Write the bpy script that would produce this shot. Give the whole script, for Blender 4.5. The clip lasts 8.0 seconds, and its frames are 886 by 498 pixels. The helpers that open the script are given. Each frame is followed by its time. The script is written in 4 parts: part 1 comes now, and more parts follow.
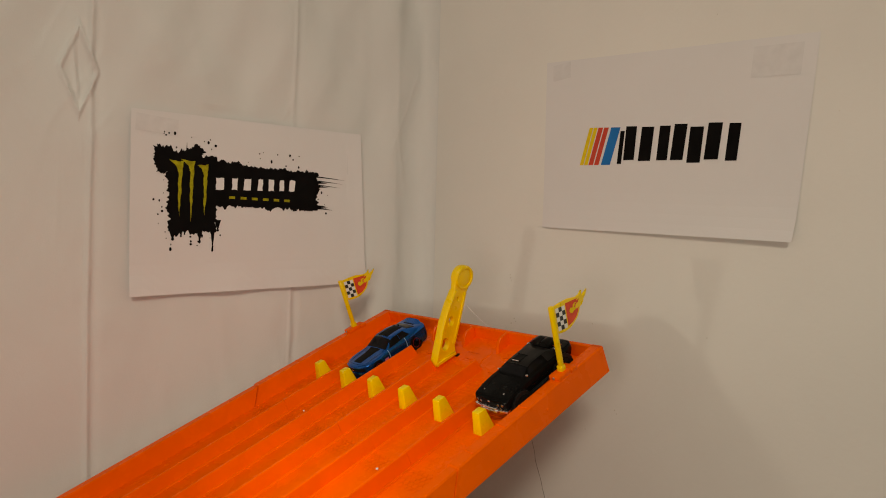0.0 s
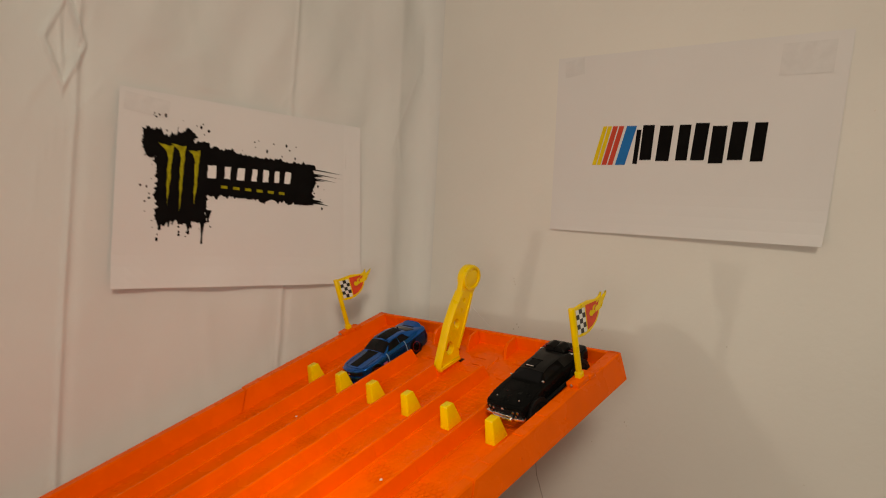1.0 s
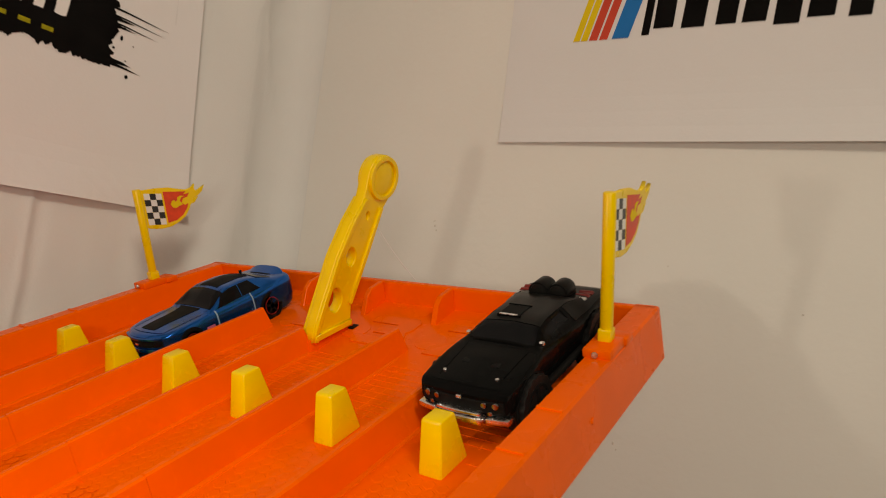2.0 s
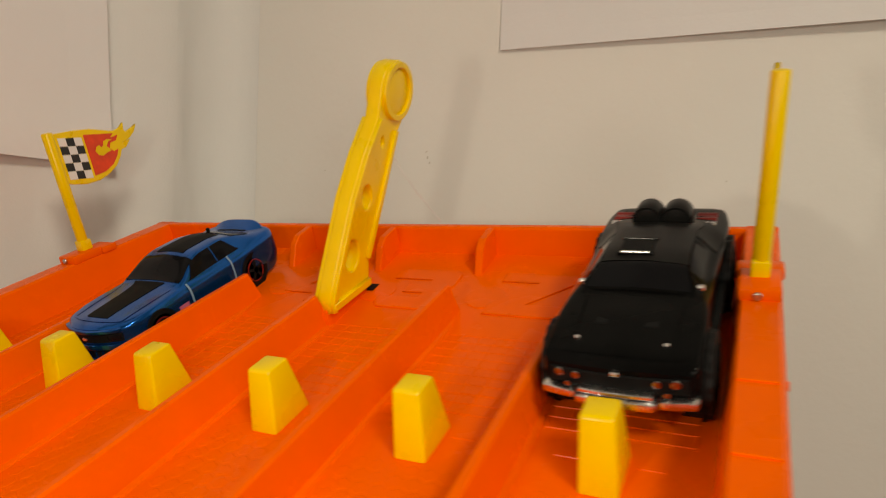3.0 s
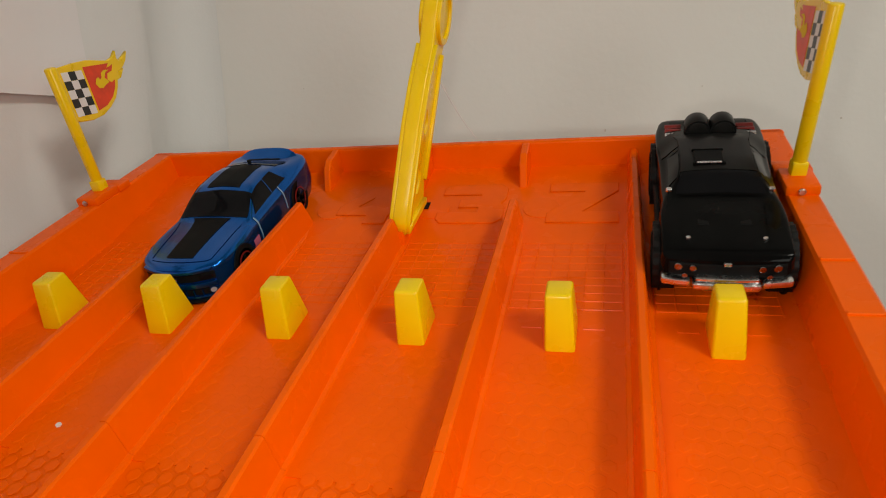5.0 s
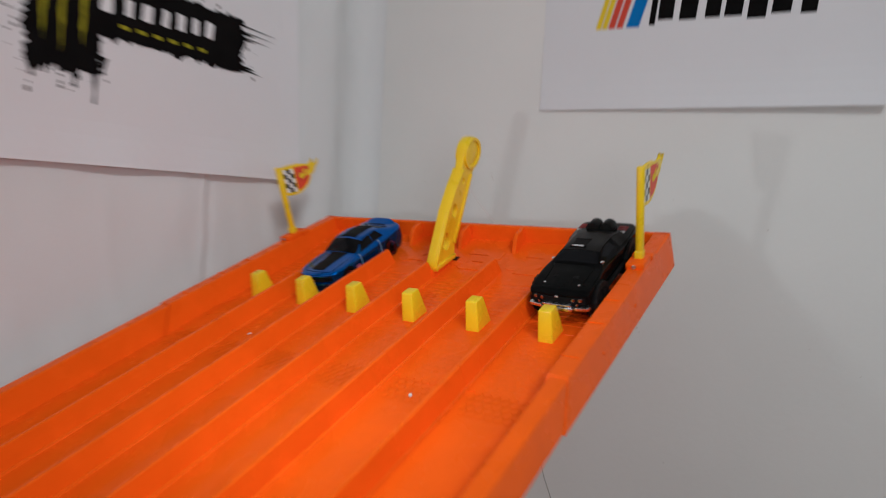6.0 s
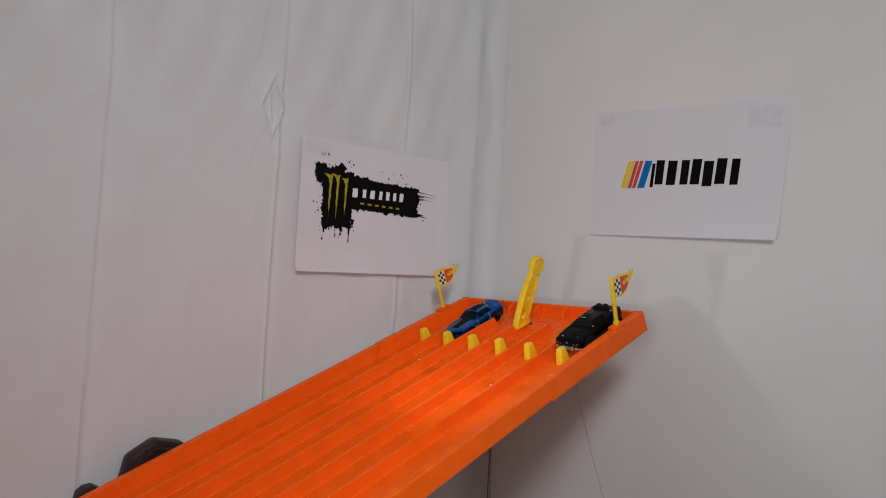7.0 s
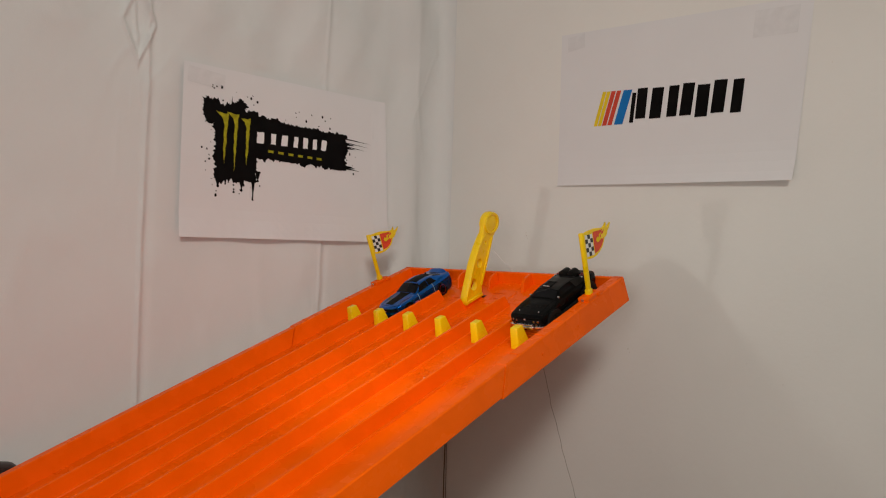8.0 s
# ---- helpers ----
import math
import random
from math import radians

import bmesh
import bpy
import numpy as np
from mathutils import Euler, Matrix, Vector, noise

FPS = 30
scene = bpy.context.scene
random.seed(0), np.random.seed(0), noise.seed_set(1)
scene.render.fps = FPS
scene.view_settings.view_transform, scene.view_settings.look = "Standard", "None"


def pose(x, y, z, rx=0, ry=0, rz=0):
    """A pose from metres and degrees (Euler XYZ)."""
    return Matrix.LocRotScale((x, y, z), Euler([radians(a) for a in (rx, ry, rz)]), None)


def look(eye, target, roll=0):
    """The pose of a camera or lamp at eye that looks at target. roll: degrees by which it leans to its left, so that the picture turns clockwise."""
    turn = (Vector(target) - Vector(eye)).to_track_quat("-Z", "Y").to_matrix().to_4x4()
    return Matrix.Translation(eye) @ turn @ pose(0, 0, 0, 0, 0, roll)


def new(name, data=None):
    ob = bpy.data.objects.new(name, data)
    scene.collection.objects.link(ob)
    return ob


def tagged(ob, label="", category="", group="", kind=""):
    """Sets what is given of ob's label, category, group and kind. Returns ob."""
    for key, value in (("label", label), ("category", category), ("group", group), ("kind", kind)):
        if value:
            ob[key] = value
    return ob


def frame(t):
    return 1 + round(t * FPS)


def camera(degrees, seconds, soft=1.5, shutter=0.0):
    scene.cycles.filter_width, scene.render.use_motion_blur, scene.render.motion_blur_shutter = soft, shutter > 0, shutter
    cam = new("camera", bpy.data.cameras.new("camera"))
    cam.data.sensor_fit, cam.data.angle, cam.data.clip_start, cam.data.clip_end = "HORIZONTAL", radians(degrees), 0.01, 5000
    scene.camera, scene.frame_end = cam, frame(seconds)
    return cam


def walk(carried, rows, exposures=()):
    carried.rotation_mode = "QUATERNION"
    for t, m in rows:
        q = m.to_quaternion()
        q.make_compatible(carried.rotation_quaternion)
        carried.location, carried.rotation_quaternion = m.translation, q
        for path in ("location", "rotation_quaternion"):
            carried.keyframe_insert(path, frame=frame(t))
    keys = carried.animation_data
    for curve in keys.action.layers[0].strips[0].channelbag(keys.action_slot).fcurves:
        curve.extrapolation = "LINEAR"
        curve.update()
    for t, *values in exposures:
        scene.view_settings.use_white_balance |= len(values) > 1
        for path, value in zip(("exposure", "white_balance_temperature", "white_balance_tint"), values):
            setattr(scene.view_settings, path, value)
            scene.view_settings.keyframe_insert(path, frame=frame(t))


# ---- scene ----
cam = camera(69.0, 8.0, soft=1.0, shutter=0.3)
# seconds, eye, target, roll
PATH = [
    (0, (0.3986, -0.4067, 1.3279), (0.2506, -0.2723, 1.3236), 1.4),
    (0.3, (0.398, -0.414, 1.326), (0.2504, -0.279, 1.3225), 1.6),
    (0.5, (0.4006, -0.418, 1.3237), (0.2519, -0.2843, 1.3203), 2.1),
    (0.8, (0.386, -0.42, 1.323), (0.2399, -0.2835, 1.3224), 2.5),
    (1, (0.36, -0.4046, 1.3146), (0.2171, -0.2646, 1.3146), 3.0),
    (1.3, (0.313, -0.369, 1.289), (0.1778, -0.2217, 1.2939), 3.7),
    (1.5, (0.2736, -0.32, 1.2738), (0.1463, -0.1659, 1.2813), 3.7),
    (1.7, (0.2338, -0.2843, 1.2481), (0.1204, -0.1203, 1.2635), 7.4),
    (2.8, (0.1508, -0.2217, 1.2412), (0.0513, -0.0483, 1.2453), 1.8),
    (3, (0.1259, -0.2211, 1.2407), (0.0378, -0.0415, 1.2405), 1.5),
    (3.3, (0.079, -0.226, 1.235), (0.0035, -0.0409, 1.2284), 1.6),
    (3.5, (0.0544, -0.2113, 1.242), (0.0007, -0.02, 1.2187), -0.3),
    (3.7, (0.028, -0.217, 1.229), (-0.0193, -0.0249, 1.2077), 2.3),
    (4, (0.0098, -0.2095, 1.2384), (-0.035, -0.0169, 1.2088), 0.9),
    (4.3, (0.01, -0.231, 1.245), (-0.0389, -0.0386, 1.2205), 0.7),
    (4.5, (0.0264, -0.2285, 1.2459), (-0.0254, -0.0379, 1.2142), -1.7),
    (4.7, (0.0536, -0.2439, 1.2458), (0.0025, -0.0532, 1.214), -2.2),
    (5.8, (0.1379, -0.3208, 1.2591), (0.056, -0.1393, 1.2401), 0.2),
    (6, (0.2217, -0.3814, 1.2506), (0.1133, -0.2136, 1.2417), 2.8),
    (6.2, (0.311, -0.436, 1.247), (0.1801, -0.2848, 1.2492), 5.3),
    (6.5, (0.4187, -0.526, 1.2648), (0.2767, -0.3852, 1.2678), 3.6),
    (6.7, (0.466, -0.579, 1.259), (0.3217, -0.4407, 1.2651), 4.9),
    (7, (0.4768, -0.6103, 1.2706), (0.3303, -0.4745, 1.2802), 3.2),
    (7.2, (0.463, -0.61, 1.267), (0.3166, -0.4743, 1.2789), 4.2),
    (7.5, (0.4242, -0.5456, 1.2672), (0.2796, -0.4077, 1.2764), 3.2),
    (7.7, (0.41, -0.501, 1.254), (0.2666, -0.3619, 1.2626), 2.7),
    (8, (0.3976, -0.4704, 1.2592), (0.2551, -0.3301, 1.2624), 1.8),
]
EXPOSURES = [
    (0.0, -0.28, 7700, 8),
    (1.0, -0.22, 7700, 8),
    (1.5, -0.14, 7700, 8),
    (3.0, 0.06, 7600, 5),
    (3.5, 0.21, 7600, 2),
    (4.0, 0.22, 7200, 1),
    (4.3, 0.10, 6800, 2),
    (4.7, -0.02, 6700, 3),
    (6.0, -0.12, 5500, 6),
    (6.5, -0.31, 5600, 9),
    (7.0, -0.22, 5600, 10),
    (7.5, -0.21, 5900, 10),
    (8.0, -0.14, 6400, 8),
]
walk(cam, [(t, look(eye, target, roll)) for t, eye, target, roll in PATH], EXPOSURES)

# ---- light ----
world = bpy.data.worlds.new("room_dark")
scene.world = world
world.use_nodes = True
world.node_tree.nodes["Background"].inputs[0].default_value = (0.9, 0.95, 1.0, 1)
world.node_tree.nodes["Background"].inputs[1].default_value = 0.05


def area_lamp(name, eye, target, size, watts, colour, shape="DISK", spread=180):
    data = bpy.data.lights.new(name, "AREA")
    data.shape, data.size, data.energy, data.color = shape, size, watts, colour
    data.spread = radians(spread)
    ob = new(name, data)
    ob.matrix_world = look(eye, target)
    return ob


area_lamp("ceiling_lamp", (1.25, -1.15, 2.33), (0.1, -0.1, 1.1), 0.42, 16.6, (1.0, 0.93, 0.84))
# added fixed lamps for the torch below the moving phone's lens: far, then near
area_lamp("phone_torch", (0.33, -0.46, 1.285), (0.0, 0.0, 1.24), 0.17, 0.36, (1.0, 0.96, 0.9), spread=155)
# second lamp, added to brighten the lanes and wall close up
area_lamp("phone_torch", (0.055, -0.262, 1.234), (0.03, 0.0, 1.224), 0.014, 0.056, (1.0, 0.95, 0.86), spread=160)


# ---- materials ----
def mat(name, colour, rough=0.5, metal=0.0, vary=0.08, scale=60.0, bump=0.0, bump_scale=400.0, coat=0.0, spec=0.5, islands=False,
        wear=0.0, sheen=0.0, through_light=0.0):
    m = bpy.data.materials.new(name)
    m.use_nodes = True
    nt = m.node_tree
    b = nt.nodes["Principled BSDF"]
    tc = nt.nodes.new("ShaderNodeTexCoord")
    big = nt.nodes.new("ShaderNodeTexNoise")
    big.inputs["Scale"].default_value = scale
    big.inputs["Detail"].default_value = 5
    nt.links.new(tc.outputs["Object"], big.inputs["Vector"])
    ramp = nt.nodes.new("ShaderNodeMapRange")
    ramp.inputs["From Min"].default_value, ramp.inputs["From Max"].default_value = 0.3, 0.7
    ramp.inputs["To Min"].default_value, ramp.inputs["To Max"].default_value = 1 - vary, 1 + vary
    nt.links.new(big.outputs["Fac"], ramp.inputs["Value"])
    mul = nt.nodes.new("ShaderNodeVectorMath")
    mul.operation = "SCALE"
    mul.inputs[0].default_value = colour
    nt.links.new(ramp.outputs["Result"], mul.inputs["Scale"])
    nt.links.new(mul.outputs["Vector"], b.inputs["Base Color"])
    b.inputs["Roughness"].default_value = rough
    b.inputs["Metallic"].default_value = metal
    b.inputs["Coat Weight"].default_value = coat
    b.inputs["Coat Roughness"].default_value = 0.08
    b.inputs["Specular IOR Level"].default_value = spec
    fine = nt.nodes.new("ShaderNodeTexNoise")
    fine.inputs["Scale"].default_value = bump_scale
    fine.inputs["Detail"].default_value = 3
    nt.links.new(tc.outputs["Object"], fine.inputs["Vector"])
    rr = nt.nodes.new("ShaderNodeMapRange")
    rr.inputs["From Min"].default_value, rr.inputs["From Max"].default_value = 0.3, 0.7
    rr.inputs["To Min"].default_value, rr.inputs["To Max"].default_value = max(0, rough - 0.06 - wear), min(1, rough + 0.06 + wear)
    nt.links.new(big.outputs["Fac"], rr.inputs["Value"])
    nt.links.new(rr.outputs["Result"], b.inputs["Roughness"])
    if bump:
        bn = nt.nodes.new("ShaderNodeBump")
        bn.inputs["Strength"].default_value = bump
        bn.inputs["Distance"].default_value = 0.001
        nt.links.new(fine.outputs["Fac"], bn.inputs["Height"])
        nt.links.new(bn.outputs["Normal"], b.inputs["Normal"])
    if through_light:
        b.inputs["Subsurface Weight"].default_value = through_light
        b.inputs["Subsurface Radius"].default_value = (1.0, 0.45, 0.2)
        b.inputs["Subsurface Scale"].default_value = 0.003
    return m


M_WALL = mat("painted_wall", (0.80, 0.785, 0.755), 0.47, vary=0.035, scale=6, bump=0.12, bump_scale=240, spec=0.3)
M_CLOTH = mat("white_cloth", (0.718, 0.721, 0.718), 0.75, vary=0.025, scale=9, bump=0.12, bump_scale=900, spec=0.2)
M_PAPER = mat("printer_paper", (0.765, 0.755, 0.77), 0.7, vary=0.012, scale=14, bump=0.06, bump_scale=700, spec=0.2)
M_TAPE = mat("matt_tape", (0.725, 0.715, 0.73), 0.7, vary=0.04, scale=120, spec=0.2)
# unseen sides of the room, toned for the light they throw back
M_FAR = mat("beige_wall", (0.50, 0.45, 0.40), 0.8, vary=0.06, scale=3)
M_CEIL = mat("ceiling_paint", (0.66, 0.64, 0.60), 0.9, vary=0.03, scale=3)
M_FLOOR = mat("bounce_floor", (0.50, 0.37, 0.26), 0.45, vary=0.25, scale=5)
M_ORANGE = mat("orange_plastic", (0.93, 0.122, 0.0003), 0.26, vary=0.05, scale=45, bump=0.04, bump_scale=350, spec=0.11, wear=0.04)
M_YELLOW = mat("yellow_plastic", (0.92, 0.63, 0.002), 0.30, vary=0.05, scale=70, bump=0.05, bump_scale=500)
M_BLACKINK = mat("black_ink", (0.006, 0.0055, 0.0055), 0.7, vary=0.25, scale=60, spec=0.04)
M_WHITEINK = mat("bare_paper", (0.82, 0.81, 0.82), 0.7, vary=0.02, scale=30)
M_GREENINK = mat("lime_ink", (0.36, 0.33, 0.012), 0.6, vary=0.3, scale=260, spec=0.15)
M_YELLOWINK = mat("yellow_ink", (0.80, 0.58, 0.02), 0.6, vary=0.05, spec=0.15)
M_REDINK = mat("red_ink", (0.62, 0.07, 0.04), 0.6, vary=0.06, spec=0.15)
M_BLUEINK = mat("blue_ink", (0.012, 0.17, 0.50), 0.6, vary=0.06, spec=0.15)
M_CHECKW = mat("white_sticker", (0.80, 0.79, 0.77), 0.4, vary=0.02)
M_CHECKB = mat("black_sticker", (0.015, 0.015, 0.015), 0.4, vary=0.1)
M_REDST = mat("red_sticker", (0.72, 0.055, 0.012), 0.4, vary=0.2, scale=150)
M_BLUE = mat("blue_metallic", (0.0004, 0.110, 0.47), 0.22, metal=0.88, vary=0.03, scale=60, coat=0.30)
M_BLACKP = mat("gloss_black", (0.004, 0.004, 0.004), 0.14, vary=0.2, scale=120, spec=0.05)
M_MATTB = mat("matt_black", (0.008, 0.008, 0.008), 0.55, vary=0.25, scale=150, spec=0.06)
M_GLASS = mat("dark_glass", (0.006, 0.006, 0.007), 0.06, vary=0.1, spec=0.09)
M_TYRE = mat("black_rubber", (0.008, 0.0075, 0.0075), 0.55, vary=0.2, scale=300, spec=0.2)
M_CHROME = mat("chrome", (0.80, 0.80, 0.81), 0.26, metal=1.0, vary=0.1, scale=400)
M_REDRIM = mat("red_rim", (0.19, 0.011, 0.009), 0.35, vary=0.1)
M_LAMPGREY = mat("lamp_lens", (0.45, 0.45, 0.47), 0.15, vary=0.1, scale=500)
M_BROWN = mat("dark_brown_plastic", (0.036, 0.019, 0.017), 0.42, vary=0.25, scale=60, bump=0.2, bump_scale=200, spec=0.2)
M_STEEL = mat("steel_pin", (0.55, 0.53, 0.50), 0.3, metal=1.0)
# for the real crack, and for wires painted as shade in the corner gap
M_CRACK_SHADE = mat("wall_crack", (0.22, 0.18, 0.15), 0.9)
M_SATIN = mat("satin_black", (0.009, 0.0085, 0.008), 0.34, vary=0.25, scale=90, spec=0.13)
M_DULLCHROME = mat("dull_chrome", (0.30, 0.30, 0.31), 0.22, metal=1.0, vary=0.1, scale=400)
M_DECAL = mat("pale_blue_decal", (0.20, 0.33, 0.45), 0.4)
M_PINK = mat("pink_decal", (0.55, 0.13, 0.22), 0.4)


# ---- mesh tools ----
def obj(name, mesh, material, parent=None, label=""):
    ob = new(name, mesh)
    if material is not None:
        mesh.materials.append(material)
    if parent is not None:
        ob.parent = parent
    if label:
        ob["label"] = label
    return ob


def part(name, bm, material, parent=None, label="", smooth=None, at=None):
    mesh = bpy.data.meshes.new(name)
    bmesh.ops.recalc_face_normals(bm, faces=bm.faces)
    bm.to_mesh(mesh)
    bm.free()
    if smooth is not None:
        for p in mesh.polygons:
            p.use_smooth = True
        mesh.set_sharp_from_angle(angle=radians(smooth))
    ob = obj(name, mesh, material, parent, label)
    if at is not None:
        ob.matrix_basis = at
    return ob


def thing(name, label, category, m, group="", kind=""):
    return tagged(new(name), label, category, group, kind) if m is None else place(tagged(new(name), label, category, group, kind), m)


def place(ob, m):
    ob.matrix_basis = m
    return ob


def block(x0, x1, y0, y1, z0, z1, bevel=0.0, seg=2):
    bm = bmesh.new()
    v = [bm.verts.new((x, y, z)) for x in (x0, x1) for y in (y0, y1) for z in (z0, z1)]
    for f in ((0, 1, 3, 2), (4, 6, 7, 5), (0, 4, 5, 1), (2, 3, 7, 6), (0, 2, 6, 4), (1, 5, 7, 3)):
        bm.faces.new([v[i] for i in f])
    if bevel:
        bmesh.ops.recalc_face_normals(bm, faces=bm.faces)
        bmesh.ops.bevel(bm, geom=bm.edges[:], offset=bevel, segments=seg, affect="EDGES", profile=0.5)
    return bm


def prism(outline, axis, a0, a1, bevel=0.0, seg=2):
    """Extrudes a 2D outline along an axis (x: outline is y,z; y: outline is x,z; z: outline is x,y)."""
    def at(p, a):
        return {"x": (a, p[0], p[1]), "y": (p[0], a, p[1]), "z": (p[0], p[1], a)}[axis]
    bm = bmesh.new()
    lo = [bm.verts.new(at(p, a0)) for p in outline]
    hi = [bm.verts.new(at(p, a1)) for p in outline]
    bm.faces.new(lo)
    bm.faces.new(hi[::-1])
    n = len(outline)
    for i in range(n):
        bm.faces.new((lo[i], hi[i], hi[(i + 1) % n], lo[(i + 1) % n]))
    bmesh.ops.recalc_face_normals(bm, faces=bm.faces)
    if bevel:
        bmesh.ops.bevel(bm, geom=bm.edges[:], offset=bevel, segments=seg, affect="EDGES", profile=0.5)
    return bm


def merge(*bms):
    out = bmesh.new()
    for b in bms:
        tmp = bpy.data.meshes.new("tmp")
        b.to_mesh(tmp)
        b.free()
        out.from_mesh(tmp)
        bpy.data.meshes.remove(tmp)
    return out


def disc(r, h, n=28, bevel=0.0, centre=(0, 0, 0), axis="z", r2=None):
    bm = bmesh.new()
    bmesh.ops.create_cone(bm, cap_ends=True, segments=n, radius1=r, radius2=r if r2 is None else r2, depth=h)
    if bevel:
        edges = [e for e in bm.edges if any(len(f.verts) > 4 for f in e.link_faces)]
        bmesh.ops.bevel(bm, geom=edges, offset=bevel, segments=2, affect="EDGES", profile=0.5)
    turn = {"z": Matrix(), "x": Matrix.Rotation(radians(90), 4, "Y"), "y": Matrix.Rotation(radians(90), 4, "X")}[axis]
    bmesh.ops.transform(bm, matrix=Matrix.Translation(centre) @ turn, verts=bm.verts)
    return bm


def plate(name, loops, thick, material, parent=None, label="", bevel=0.0, at=None):
    """A flat plate from closed outlines in its own x,y (later ones inside the first cut holes), thick in z."""
    cu = bpy.data.curves.new(name, "CURVE")
    cu.dimensions, cu.fill_mode = "2D", "BOTH"
    cu.extrude, cu.bevel_depth, cu.bevel_resolution = thick / 2 - bevel, bevel, 1
    for loop in loops:
        sp = cu.splines.new("POLY")
        sp.points.add(len(loop) - 1)
        for q, p in zip(sp.points, loop):
            q.co = (p[0], p[1], 0, 1)
        sp.use_cyclic_u = True
    tmp = bpy.data.objects.new("tmp", cu)
    scene.collection.objects.link(tmp)
    dg = bpy.context.evaluated_depsgraph_get()
    mesh = bpy.data.meshes.new_from_object(tmp.evaluated_get(dg))
    bpy.data.objects.remove(tmp)
    bpy.data.curves.remove(cu)
    mesh.name = name
    mesh.materials.clear()
    ob = obj(name, mesh, material, parent, label)
    if at is not None:
        ob.matrix_basis = at
    return ob


def circle(cx, cy, r, n=24, ry=None):
    return [(cx + r * math.cos(2 * math.pi * i / n), cy + (ry or r) * math.sin(2 * math.pi * i / n)) for i in range(n)]


def wire(name, points, r, material, parent=None):
    cu = bpy.data.curves.new(name, "CURVE")
    cu.dimensions, cu.bevel_depth, cu.bevel_resolution = "3D", r, 1
    sp = cu.splines.new("POLY")
    sp.points.add(len(points) - 1)
    for q, p in zip(sp.points, points):
        q.co = (*p, 1)
    tmp = bpy.data.objects.new("tmp", cu)
    scene.collection.objects.link(tmp)
    mesh = bpy.data.meshes.new_from_object(tmp.evaluated_get(bpy.context.evaluated_depsgraph_get()))
    bpy.data.objects.remove(tmp)
    mesh.materials.clear()
    return obj(name, mesh, material, parent)


# ---- the room ----
BACK, LEFT = 0.073, -0.158


def room():
    def wall(name, *box, m=M_WALL, label="", cat="wall"):
        tagged(part(name, block(*box), m), label, cat, kind="structure")
    wall("wall_north", LEFT - 0.1, 3.0, BACK, BACK + 0.1, 0, 2.4, label="off-white painted wall with small scuffs and specks")
    wall("wall_west", LEFT - 0.1, LEFT - 0.02, -3.6, BACK - 0.0, 0, 2.4, label="plain wall behind the hanging white cloth")
    # out of view: added to close the room and bounce light
    wall("wall_east", 3.0, 3.1, -3.6, BACK + 0.1, 0, 2.4, m=M_FAR, label="unseen beige wall added to close the room")
    wall("wall_south", LEFT - 0.1, 3.1, -3.7, -3.6, 0, 2.4, m=M_FAR, label="unseen beige wall added to close the room")
    wall("floor", LEFT - 0.1, 3.1, -3.7, BACK + 0.1, -0.1, 0, m=M_FLOOR, label="unseen warm brown floor added to bounce light", cat="floor")
    wall("ceiling", LEFT - 0.1, 3.1, -3.7, BACK + 0.1, 2.4, 2.5, m=M_CEIL, label="unseen white ceiling added to close the room", cat="ceiling")


room()


